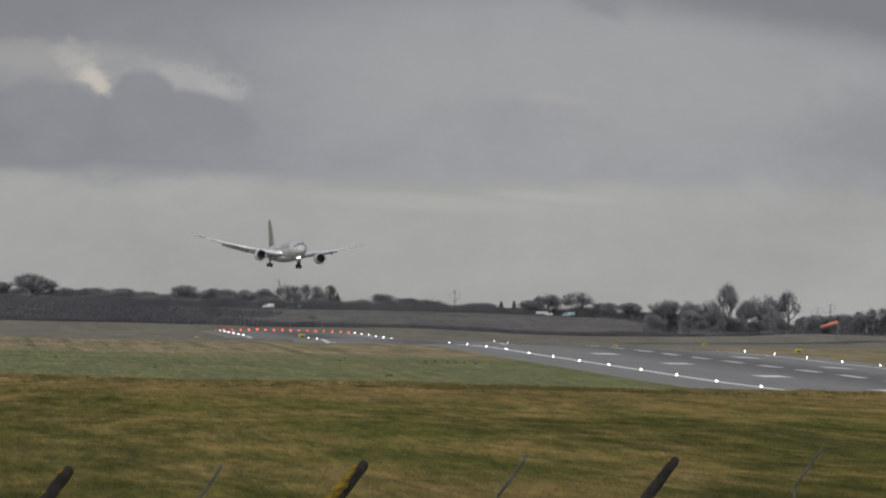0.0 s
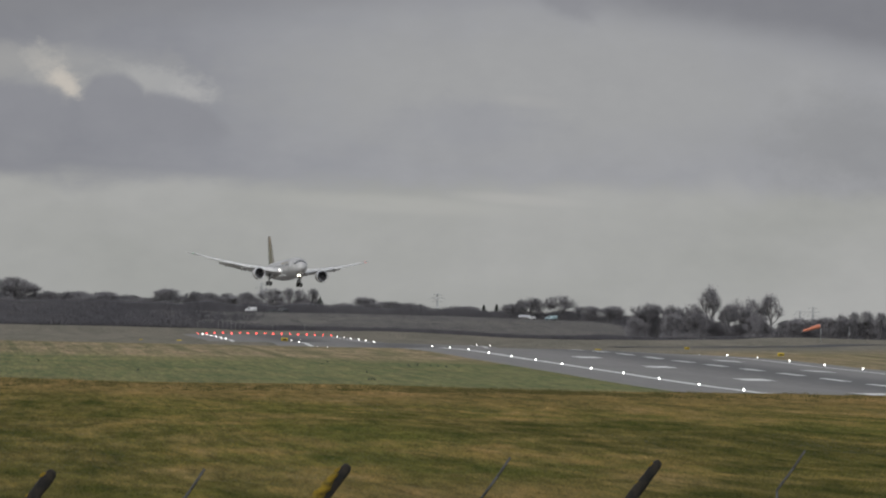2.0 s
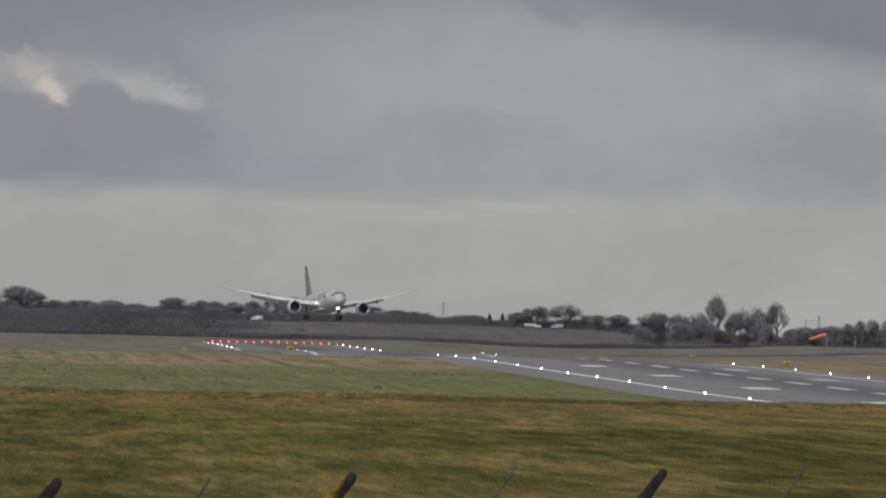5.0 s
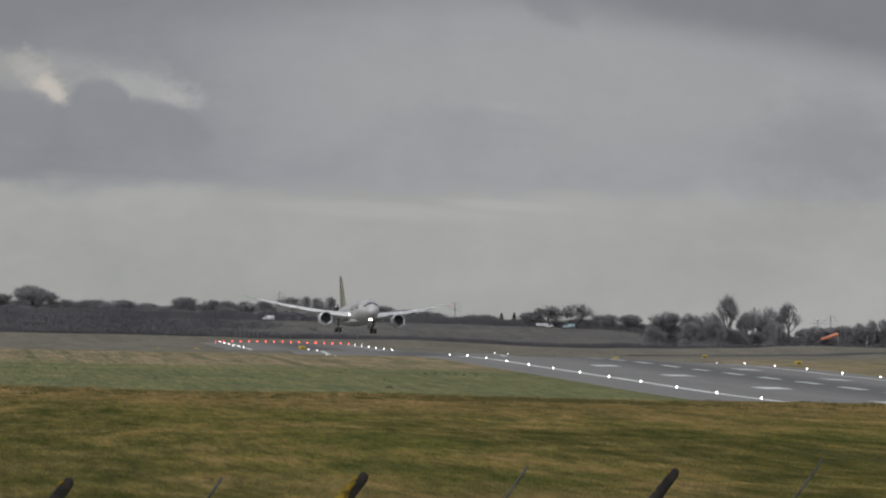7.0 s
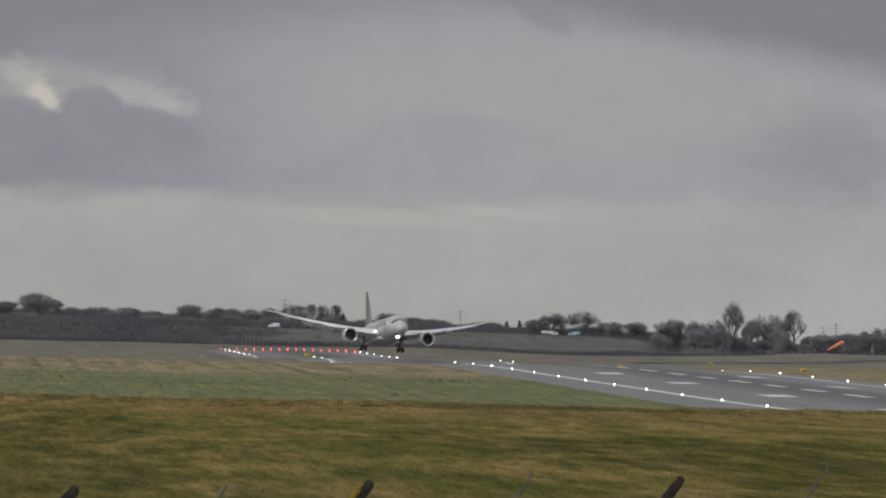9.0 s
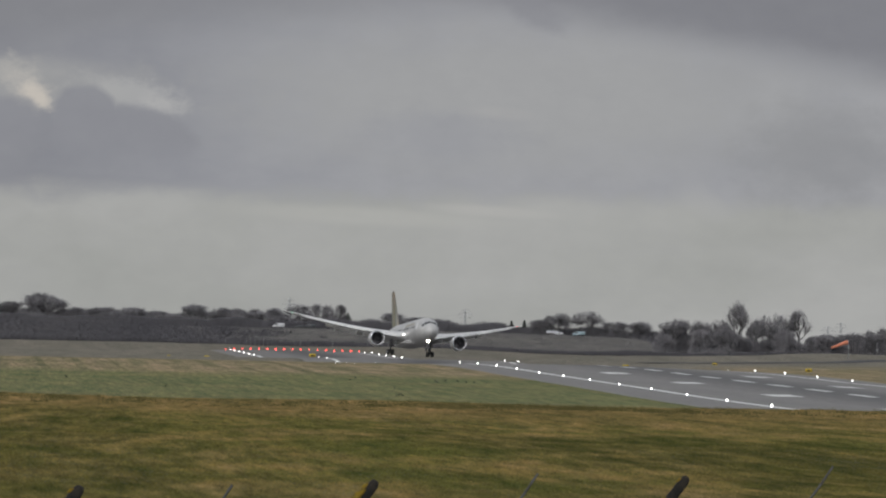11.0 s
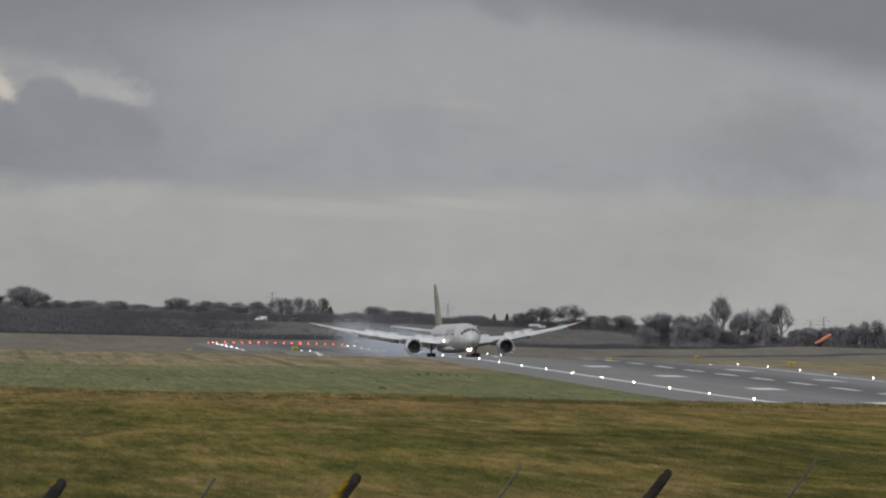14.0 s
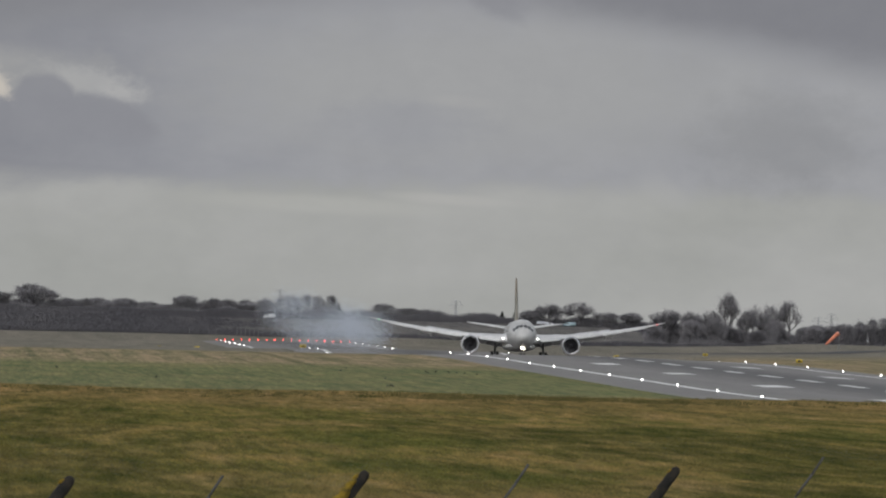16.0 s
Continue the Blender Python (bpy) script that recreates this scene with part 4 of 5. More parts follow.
# ---------------------------------------------------------------- perimeter fence posts near the camera
def build_fence():
    rng = np.random.default_rng(17)
    for i, (x, y, z, lichen) in enumerate(((-3.67, 92.0, 6.51, 0), (-0.77, 101.0, 6.49, 1), (2.88, 109.0, 6.49, 0), (6.7, 117.0, 6.5, 0), (-6.5, 85.0, 6.4, 0))):
        g = gz_xy(x, y)
        post = thing("fence_post", "leaning-topped dark concrete post crusted with yellow lichen" if lichen else "leaning-topped dark weathered concrete post", "fence post", "fence posts", pose(x, y, g))
        h, w = z - g, 0.068
        # a square post whose head cants over, its corners chipped and its top worn round
        path = [(-0.42, 0.0, 0, 1.0), (-0.42, h - 0.62, 0, 1.0), (-0.40, h - 0.52, 16, 1.0)]
        path += [(-0.40 + 0.36 * u, h - 0.52 + 0.49 * u, 36, k) for u, k in ((0.2, 0.97), (0.4, 1.0), (0.6, 0.95), (0.78, 0.96), (0.92, 0.88), (0.98, 0.70), (1.02, 0.38))]
        rings = []
        for px, pz, a, k in path:
            ca, sa = math.cos(radians(a)) * w * k, math.sin(radians(a)) * w * k
            ring = []
            for m in range(12):
                b = 2 * math.pi * m / 12
                u, v = math.copysign(abs(math.cos(b)) ** 0.5, math.cos(b)), math.copysign(abs(math.sin(b)) ** 0.5, math.sin(b))
                e = rng.uniform(0.90, 1.05)
                ring.append((px + u * ca * e, v * w * k * e, pz - u * sa * e))
            rings.append(ring)
        bm = bmesh.new()
        loft(bm, rings)
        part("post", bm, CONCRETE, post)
        # crusts on the weathered side of the head
        spots = [(-0.05, 0.085), (0.15, 0.085), (0.35, 0.078), (0.52, 0.066), (0.68, 0.050), (0.82, 0.034)] if lichen else [(0.42, 0.020), (0.86, 0.026)]
        for u, r in spots:
            bm = bmesh.new()
            bmesh.ops.create_icosphere(bm, subdivisions=2, radius=r)
            for v in bm.verts:
                v.co *= rng.uniform(0.8, 1.15)
            c = (-0.40 + 0.36 * u - w * 0.72, -0.035, h - 0.52 + 0.49 * u + w * 0.50)
            bmesh.ops.transform(bm, matrix=pose(*c, 0, 54, 0) @ Matrix.Diagonal((0.8, 1.0, 1.7, 1.0)), verts=bm.verts)
            part("lichen_crust", bm, LICHEN, post, "yellow lichen crust" if lichen else "dull yellow lichen crust")
    for i, (x, y, z) in enumerate(((-2.28, 96.0, 6.47), (1.02, 105.0, 6.53), (4.75, 113.0, 6.58))):
        g = gz_xy(x, y)
        st = thing("fence_stake", "thin grey steel stake with a leaning tip", "fence post", "fence stakes", pose(x, y, g))
        bm = bmesh.new()
        h = z - g
        rod_into(bm, (-0.34, 0, 0), (-0.34, 0, h - 0.5), 0.016, None, 8)
        rod_into(bm, (-0.34, 0, h - 0.5), (-0.14, 0, h - 0.22), 0.016, None, 8)
        rod_into(bm, (-0.14, 0, h - 0.22), (0, 0, h), 0.016, 0.014, 8)
        part("stake", bm, STAKE, st)


build_fence()

# ---------------------------------------------------------------- trees
def twig_mesh(rng, h, w, kind):
    """A leafless tree: trunk, rising limbs that fork three times, and fine twigs at their ends."""
    lv, lf, tv, tf = [], [], [], []
    lo, bole, steep, limbs, sub, fine = {"o": (0.16, 0.20, (0.05, 0.9), 10, 7, 4), "r": (0.06, 0.14, (0.35, 1.3), 12, 7, 4),
                                         "p": (0.12, 0.22, (0.75, 1.25), 10, 6, 3), "s": (0.0, 0.03, (0.2, 1.3), 13, 6, 4)}[kind]
    mid, hz = h * (1 + lo) / 2, h * (1 - lo) / 2
    bumps = [(Vector(rng.normal(0, 1, 3)).normalized(), rng.uniform(-0.34, 0.16)) for _ in range(14)]

    def room(p):
        """How far out p lies in the uneven crown; 1 is its skin."""
        d = Vector((p.x * 2 / w, p.y * 2 / w, (p.z - mid) / hz))
        k = d.length
        u = d / max(k, 1e-6)
        return k / (1 + sum(a * max(0.0, u.dot(b)) ** 6 for b, a in bumps))

    def limb(p, q, r0, r1):
        d = (q - p).normalized()
        u = d.orthogonal().normalized()
        v = d.cross(u)
        b = len(lv)
        for c, r in ((p, r0), (q, r1)):
            for k in range(3):
                a = 2 * math.pi * k / 3
                lv.append(tuple(c + r * (math.cos(a) * u + math.sin(a) * v)))
        for k in range(3):
            lf.append((b + k, b + (k + 1) % 3, b + 3 + (k + 1) % 3, b + 3 + k))

    def twig(p, d, r):
        k = d.cross(Vector(rng.normal(0, 1, 3))).normalized() * r
        b = len(tv)
        tv.extend([tuple(p - k), tuple(p + k), tuple(p + d)])
        tf.append((b, b + 1, b + 2))

    def grow(p, d, length, r, level):
        steps = (5, 4, 3)[level]
        pts = [p]
        for i in range(steps):
            d = (d + Vector(rng.normal(0, 0.16, 3)) + Vector((0, 0, 0.10 if level else 0.06))).normalized()
            q = pts[-1] + d * (length / steps)
            if room(q) > 1.03:
                break
            limb(pts[-1], q, r * (1 - 0.7 * i / steps), r * (1 - 0.7 * (i + 1) / steps))
            pts.append(q)
        for i, q in enumerate(pts[1:] if level else pts[2:]):
            if level == 2:
                for _ in range(fine):
                    t = (d * 0.8 + Vector(rng.normal(0, 0.42, 3)) + Vector((0, 0, 0.45))).normalized()
                    twig(q + Vector(rng.normal(0, 0.010 * h, 3)), t * rng.uniform(0.5, 2.1) * h / 13, 0.036 * (h / 14) ** 0.5)
            else:
                for _ in range(max(2, sub // 2 - level)):
                    side = d.cross(Vector(rng.normal(0, 1, 3))).normalized()
                    t = (d * rng.uniform(0.5, 1.0) + side * rng.uniform(0.5, 1.0)).normalized()
                    grow(q, t, length * rng.uniform(0.32, 0.55), r * 0.42, level + 1)

    r = h * 0.025
    top = Vector((rng.normal(0, 0.15), rng.normal(0, 0.15), bole * h + 0.3))
    limb(Vector((0, 0, -0.3)), top, r * 1.3, r)
    grow(top, Vector((rng.normal(0, 0.06), rng.normal(0, 0.06), 1)).normalized(), h * 0.8, r * 0.8, 0)
    for k in range(limbs):
        a, e = 2.4 * k + rng.normal(0, 0.3), rng.uniform(*steep)
        d = Vector((math.cos(a) * math.cos(e), math.sin(a) * math.cos(e), math.sin(e)))
        start = top + Vector((0, 0, rng.uniform(0, 0.32) * h * (1.5 if kind == "p" else 1.0)))
        grow(start, d, math.hypot(w / 2 * math.cos(e), h * 0.62 * math.sin(e)) * rng.uniform(0.9, 1.15), r * 0.5, 0)
    # suckers and brushwood round the foot
    for _ in range({"s": 1500, "r": 500, "o": 300, "p": 150}[kind]):
        a, k = rng.uniform(0, 2 * math.pi), rng.random() ** 0.6 * w * 0.48
        p = Vector((k * math.cos(a), k * math.sin(a), rng.uniform(0, 0.42) * h * (1 - (2 * k / w) ** 2 * 0.5)))
        d = Vector((rng.normal(0, 0.4), rng.normal(0, 0.4), 1)).normalized()
        twig(p, d * rng.uniform(0.5, 1.4) * h / 12, 0.05)
    return (lv, lf), (tv, tf)


def bare_tree(seed, h, w, kind, label):
    rng = np.random.default_rng(seed)
    ob = thing("tree", label, "tree", "trees")
    (lv, lf), (tv, tf) = twig_mesh(rng, h, w, kind)
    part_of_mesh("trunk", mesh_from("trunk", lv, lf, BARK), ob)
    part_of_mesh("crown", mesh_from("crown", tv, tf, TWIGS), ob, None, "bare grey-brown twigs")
    return ob


def conifer(seed, h, w):
    rng = np.random.default_rng(seed)
    ob = thing("conifer", "narrow dark evergreen tree in the distance", "tree", "conifers")
    part("trunk", rod_bm((0, 0, 0), (0, 0, h * 0.97), 0.16, 0.03, 7), BARK, ob)
    tv, tf = [], []
    for _ in range(1500):
        u = rng.uniform(0.06, 1) ** 0.8
        r = w / 2 * (1 - u) ** 0.85 * rng.uniform(0.3, 1.0) * (0.72 + 0.28 * math.sin(u * 40)) + 0.05
        a = rng.uniform(0, 2 * math.pi)
        p = Vector((r * math.cos(a), r * math.sin(a), u * h))
        d = Vector((math.cos(a), math.sin(a), rng.uniform(-0.6, 0.1))).normalized() * rng.uniform(0.3, 0.7)
        s = Vector((-math.sin(a), math.cos(a), 0)) * 0.13
        b = len(tv)
        tv.extend([tuple(p - s), tuple(p + s), tuple(p + d), tuple(p + Vector((0, 0, 0.25)))])
        tf.extend([(b, b + 1, b + 2), (b, b + 1, b + 3)])
    part_of_mesh("crown", mesh_from("crown", tv, tf, CONIFER), ob, None, "dark green needles")
    return ob


def build_trees():
    protos = {"r": [], "o": [], "p": [], "s": []}
    for kind, seeds, h, w in (("r", (1, 2, 3, 4), 16, 14), ("o", (5, 6), 16, 18), ("p", (7, 8), 20, 10), ("s", (9, 10), 9, 13)):
        label = {"r": "bare rounded winter tree in the distance", "o": "broad bare oak tree in the distance",
                 "p": "tall slender bare poplar tree in the distance", "s": "low dense bare thicket tree"}[kind]
        for s in seeds:
            protos[kind].append([bare_tree(s, h, w, kind, label), h, w, False])
    con = [conifer(21, 9, 6.4), 9, 3.8, False]
    ever = [conifer(22, 9, 11), 9, 8, False]
    rng = np.random.default_rng(77)

    def plant(x, y, top, w, kind):
        g = gz_xy(x, y)
        h = max(top - g, 2.5)
        lst = [con] if kind == "c" else [ever] if kind == "e" else protos[kind]
        pr = lst[int(rng.integers(len(lst)))]
        unused = [q for q in lst if not q[3]]
        pr = unused[0] if unused else pr
        m = pose(x, y, g - 0.05, 0, 0, rng.uniform(0, 360)) @ Matrix.Diagonal((w / pr[2], w / pr[2], h / pr[1], 1))
        if not pr[3]:
            pr[0].matrix_basis, pr[3] = m, True
        else:
            copy_thing(pr[0], m @ Matrix.Diagonal((*[1 / v for v in pr[0].scale], 1)))

    left = [(-195.0, 22.0, 14.3, "r"), (-185.4, 22.2, 11.9, "r"), (-172.4, 25.3, 18.6, "r"), (-159.2, 20.3, 14.3, "s"), (-148.4, 21.0, 14.3, "r"), (-135.3, 20.3, 16.7, "r"),
            (-122.2, 18.9, 7.2, "e"), (-115.7, 18.5, 2.1, "c"), (-107.9, 22.3, 13.1, "r"), (-97.2, 20.8, 11.9, "s"), (-90.0, 20.7, 10.7, "r"), (-82.8, 20.6, 10.7, "r"), (-75.7, 21.0, 9.5, "s")]
    mid = [(-65.9, 23.6, 12.1, "p"), (-58.6, 24.2, 6.8, "p"), (-53.3, 23.6, 5.8, "p"), (-48.5, 24.2, 6.3, "p"), (-44.5, 20.6, 5.3, "e"), (-34.3, 17.7, 10.9, "r"), (-24.7, 20.5, 13.3, "r"),
           (-15.0, 19.0, 13.3, "r"), (-5.4, 18.3, 12.1, "r"), (11.1, 17.4, 2.6, "c"), (17.6, 17.5, 12.1, "r"), (25.3, 18.4, 3.8, "c"), (30.9, 18.8, 3.8, "c")]
    right = [(33.7, 17.6, 10.7, "r"), (40.1, 19.7, 12.8, "r"), (51.8, 21.0, 14.1, "o"), (61.5, 18.0, 10.7, "r"), (70.0, 18.2, 12.8, "r"), (83.9, 19.3, 16.0, "o"), (92.5, 17.5, 9.6, "r"), (101.0, 17.9, 15.0, "r"),
             (108.8, 25.8, 9.8, "p"), (114.9, 18.8, 8.5, "r"), (122.3, 20.7, 18.2, "o"), (131.5, 23.7, 9.0, "p"), (140.7, 13.6, 15.0, "s"), (151.3, 14.2, 15.0, "s"), (158.0, 16.2, 6.5, "p"), (162.5, 17.4, 6.0, "p"), (167.0, 18.0, 7.0, "p"), (172.3, 17.6, 6.5, "p"), (178.0, 17.3, 7.5, "p")]
    far = 3755 / 3450
    ridge_row = [(x * far, 8 + (top - 8) * far, w * far, k) for x, top, w, k in right if x < 76]
    right = [r for r in right if r[0] >= 76]
    for rows, y in ((left, 3850), (mid, 3900), (ridge_row, 3755), (right, 3450)):
        for x, top, w, kind in rows:
            broad = 1.15 if y > 3800 and kind == "r" else 1.0
            plant(x, y + rng.uniform(-12, 12), top, w * broad, kind)
    # the understorey of each stand: smaller trees that fill the gaps
    for x in np.arange(-207, -70, 4.2):
        plant(x + rng.uniform(-3, 3), 3880 + rng.uniform(-20, 40), rng.uniform(16.3, 20.2), rng.uniform(8, 13), "s")
    for x in np.arange(-207, -40, 4.6):
        plant(x + rng.uniform(-2, 2), 3815 + rng.uniform(-15, 15), rng.uniform(15.6, 18.2), rng.uniform(9, 13), "s")
    for x in np.arange(-205, -40, 7.5):
        plant(x + rng.uniform(-3, 3), 3905 + rng.uniform(-15, 15), rng.uniform(19.0, 21.6), rng.uniform(7, 12), "r" if rng.random() < 0.5 else "p")
    for x in np.arange(-38, 34, 5.0):
        plant(x + rng.uniform(-2, 2), 3860 + rng.uniform(-15, 15), rng.uniform(13.6, 15.2), rng.uniform(9, 13), "s")
    for x in np.arange(-68, 36, 4.6):
        plant(x + rng.uniform(-3, 3), 3935 + rng.uniform(-20, 40), rng.uniform(14.2, 16.4), rng.uniform(10, 14), "s")
    for x in np.arange(37, 84, 4.6):
        plant(x + rng.uniform(-3, 3), 3775 + rng.uniform(-10, 30), rng.uniform(13.6, 16.2), rng.uniform(10, 14), "s")
    for x in np.arange(78, 185, 4.4):
        plant(x + rng.uniform(-3, 3), 3440 + rng.uniform(-20, 30), rng.uniform(11.5, 15.0), rng.uniform(10, 14), "s")


build_trees()


def build_scrub():
    """Thorn scrub at both ends of the bank and along its foot, low dead bramble on the open slope between."""
    rng = np.random.default_rng(5)
    thorn, bramble = ([], []), ([], [])
    n = 11000
    lat = rng.uniform(-60, 430, n)
    al = 3400 + 320 * rng.random(n) ** 1.2
    base = ground_z(lat, al)
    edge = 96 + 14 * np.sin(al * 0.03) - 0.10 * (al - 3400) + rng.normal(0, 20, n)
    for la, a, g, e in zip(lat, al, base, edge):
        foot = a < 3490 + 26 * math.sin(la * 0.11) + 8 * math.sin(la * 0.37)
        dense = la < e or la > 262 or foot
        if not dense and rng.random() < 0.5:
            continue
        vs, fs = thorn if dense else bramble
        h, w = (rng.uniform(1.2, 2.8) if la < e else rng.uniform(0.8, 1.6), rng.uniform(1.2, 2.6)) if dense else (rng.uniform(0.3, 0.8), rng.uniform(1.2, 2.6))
        if la > 275:
            h *= 1.7
        for _ in range(58 if dense else 34):
            p = np.array([la + rng.normal(0, w * 0.8), a + rng.normal(0, w), g + rng.random() * h * 0.6])
            d = np.array([rng.normal(0, 0.6), rng.normal(0, 0.6), rng.uniform(0.3, 1.0)]) * h * 0.55
            k = np.array([rng.uniform(0.04, 0.11), rng.uniform(-0.05, 0.05), rng.uniform(-0.04, 0.04)])
            b = len(vs)
            vs.extend([p - k, p + k, p + d])
            fs.append((b, b + 1, b + 2))
    # an overgrown hedge along the crest, at the foot of the trees
    hedge = ([], [])
    m = 3200
    for la, a in zip(rng.uniform(-45, 285, m), 3752 + 60 * rng.random(m)):
        g, h = gz(la, a), rng.uniform(1.4, 3.8) * (0.85 + 0.2 * math.sin(la * 0.21) * math.sin(la * 0.083))
        vs, fs = hedge
        for _ in range(44):
            p = np.array([la + rng.normal(0, 1.6), a + rng.normal(0, 1.2), g + rng.random() * h])
            d = np.array([rng.normal(0, 0.3), rng.normal(0, 0.3), rng.uniform(0.5, 1.0)]) * h * 0.5
            b = len(vs)
            vs.extend([p - (0.06, 0, 0), p + (0.06, 0, 0), p + d])
            fs.append((b, b + 1, b + 2))
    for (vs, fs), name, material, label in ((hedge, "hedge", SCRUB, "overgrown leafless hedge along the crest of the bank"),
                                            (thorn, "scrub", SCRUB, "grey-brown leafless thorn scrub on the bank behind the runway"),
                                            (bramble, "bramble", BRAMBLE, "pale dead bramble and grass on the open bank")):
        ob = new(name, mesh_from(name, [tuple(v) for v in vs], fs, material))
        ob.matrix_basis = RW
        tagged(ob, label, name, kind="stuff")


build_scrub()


# ---------------------------------------------------------------- pylons, vehicles and a house far behind
def build_pylon(x, y, top):
    g = gz_xy(x, y)
    h = top - g
    ob = thing("electricity_pylon", "grey steel lattice pylon behind the trees", "pylon", "pylons", pose(x, y, g, 0, 0, 8))
    def half(z):
        return np.interp(z / h, [0, 0.55, 1.0], [0.10, 0.035, 0.008]) * h
    for sx in (-1, 1):
        for sy in (-1, 1):
            bm = bmesh.new()
            zs = np.linspace(0, h, 7)
            for z0, z1 in zip(zs, zs[1:]):
                rod_into(bm, (sx * half(z0), sy * half(z0), z0), (sx * half(z1), sy * half(z1), z1), 0.11, None, 5)
            part("leg", bm, PYLON, ob)
    zs = np.linspace(0, h * 0.96, 9)
    for sy in (-1, 1):
        bm = bmesh.new()
        for z0, z1 in zip(zs, zs[1:]):
            a, b = half(z0), half(z1)
            rod_into(bm, (-a, sy * a, z0), (b, sy * b, z1), 0.06, None, 4)
            rod_into(bm, (a, sy * a, z0), (-b, sy * b, z1), 0.06, None, 4)
        part("lattice", bm, PYLON, ob)
    for z, w in ((h * 0.93, 2.3), (h * 0.80, 3.6), (h * 0.67, 2.8)):
        bm = bmesh.new()
        for s in (-1, 1):
            rod_into(bm, (0, 0, z + 0.5), (s * w, 0, z), 0.07, None, 5)
            rod_into(bm, (0, 0, z - 0.3), (s * w, 0, z), 0.09, None, 5)
            rod_into(bm, (s * w, 0, z), (s * w, 0, z - 1.0), 0.05, None, 5)
        part("crossarm", bm, PYLON, ob)
    return ob


pylons = [build_pylon(x, y, top) for x, y, top in ((-80.5, 4500, 29.2), (6.3, 4500, 25.4), (189.4, 4600, 20.9), (195.9, 4600, 22.8))]


def build_cables():
    """Power lines between the pylons, sagging."""
    for z0, off in ((26.5, -3.4), (26.5, 3.4), (23.5, -2.6)):
        bm = bmesh.new()
        pts = []
        for k in range(25):
            u = k / 24
            pts.append(Vector((-80.5 + 86.8 * u, 4500 + off, z0 + (-3.5) * u - 5.0 * 4 * u * (1 - u))))
        for p, q in zip(pts, pts[1:]):
            rod_into(bm, p, q, 0.02, None, 4)
        part("power_cable", bm, PYLON, pylons[0], "thin sagging power cable", False, pylons[0].matrix_basis.inverted())


build_cables()


def build_van(x, y, colour, label, name="van", L=5.2, H=2.2, turn=90.0):
    g = gz_xy(x, y)
    v = thing(name, label, name, at=pose(x, y, g, 0, 0, turn))
    bm = bmesh.new()
    if name == "van":
        prof = [(-L / 2, 0.45), (-L / 2, H), (L * 0.22, H), (L * 0.34, H * 0.62), (L / 2, H * 0.52), (L / 2, 0.45)]
    else:
        prof = [(-L / 2, 0.35), (-L / 2, H * 0.62), (-L * 0.36, H), (L * 0.12, H), (L * 0.28, H * 0.64), (L / 2, H * 0.55), (L / 2, 0.35)]
    loft(bm, [[(s * 0.92, px, pz) for px, pz in prof] for s in (-1, 1)])
    bmesh.ops.bevel(bm, geom=list(bm.edges), offset=0.08, segments=2, affect="EDGES")
    part("body", bm, colour, v)
    for s in (-1, 1):
        part("side_window", box_bm(0.02, L * 0.2, H * 0.24, pose(s * 0.93, L * 0.16 if name == "van" else -0.2, H * 0.76)), GLASS_DARK, v)
        for wy in (-L * 0.32, L * 0.32):
            part("wheel", rod_bm((s * 0.7, wy, 0.34), (s * 0.94, wy, 0.34), 0.34, None, 16), RUBBER, v)
    return v


build_van(-70.8, 3722, VAN_WHITE, "white van parked on the ridge", "van", 4.8, 2.1)
build_van(-62.5, 3722, CAR_DARK, "dark car parked on the ridge", "car", 4.4, 1.5)
build_van(-58.0, 3723, CAR_DARK, "dark van parked on the ridge", "van", 4.8, 1.9)
build_van(51.6, 3715, CAR_BLUE, "pale blue van among the trees", "van", 5.2, 2.0)
build_van(43.6, 3715, VAN_WHITE, "small white car among the trees", "car", 3.4, 1.4)


def build_house():
    x, y = 40.9, 3728
    g = gz_xy(x, y)
    h = thing("house", "small brick house with a pale roof among trees", "house", at=pose(x, y, g))
    ridge, eave = 14.3 - g, 13.3 - g
    part("wall", box_bm(4.0, 5, eave, pose(0, 0, eave / 2), 0.02), WALL_WHITE, h)
    bm = bmesh.new()
    loft(bm, [[(-2.4, sy, eave - 0.1 + (0.0 if abs(sy) > 1 else ridge - eave)) for sy in (-2.9, 0, 2.9)], [(2.4, sy, eave - 0.1 + (0.0 if abs(sy) > 1 else ridge - eave)) for sy in (-2.9, 0, 2.9)]])
    part("roof", bm, SLATE, h, "pale slate roof", True)
    part("chimney", box_bm(0.5, 0.5, 0.7, pose(1.5, 0, ridge + 0.1), 0.03), WALL_WHITE, h)
    for wx in (-1.1, 1.0):
        part("window", box_bm(0.9, 0.06, 0.8, pose(wx, -2.52, eave - 0.8)), GLASS_DARK, h)


build_house()


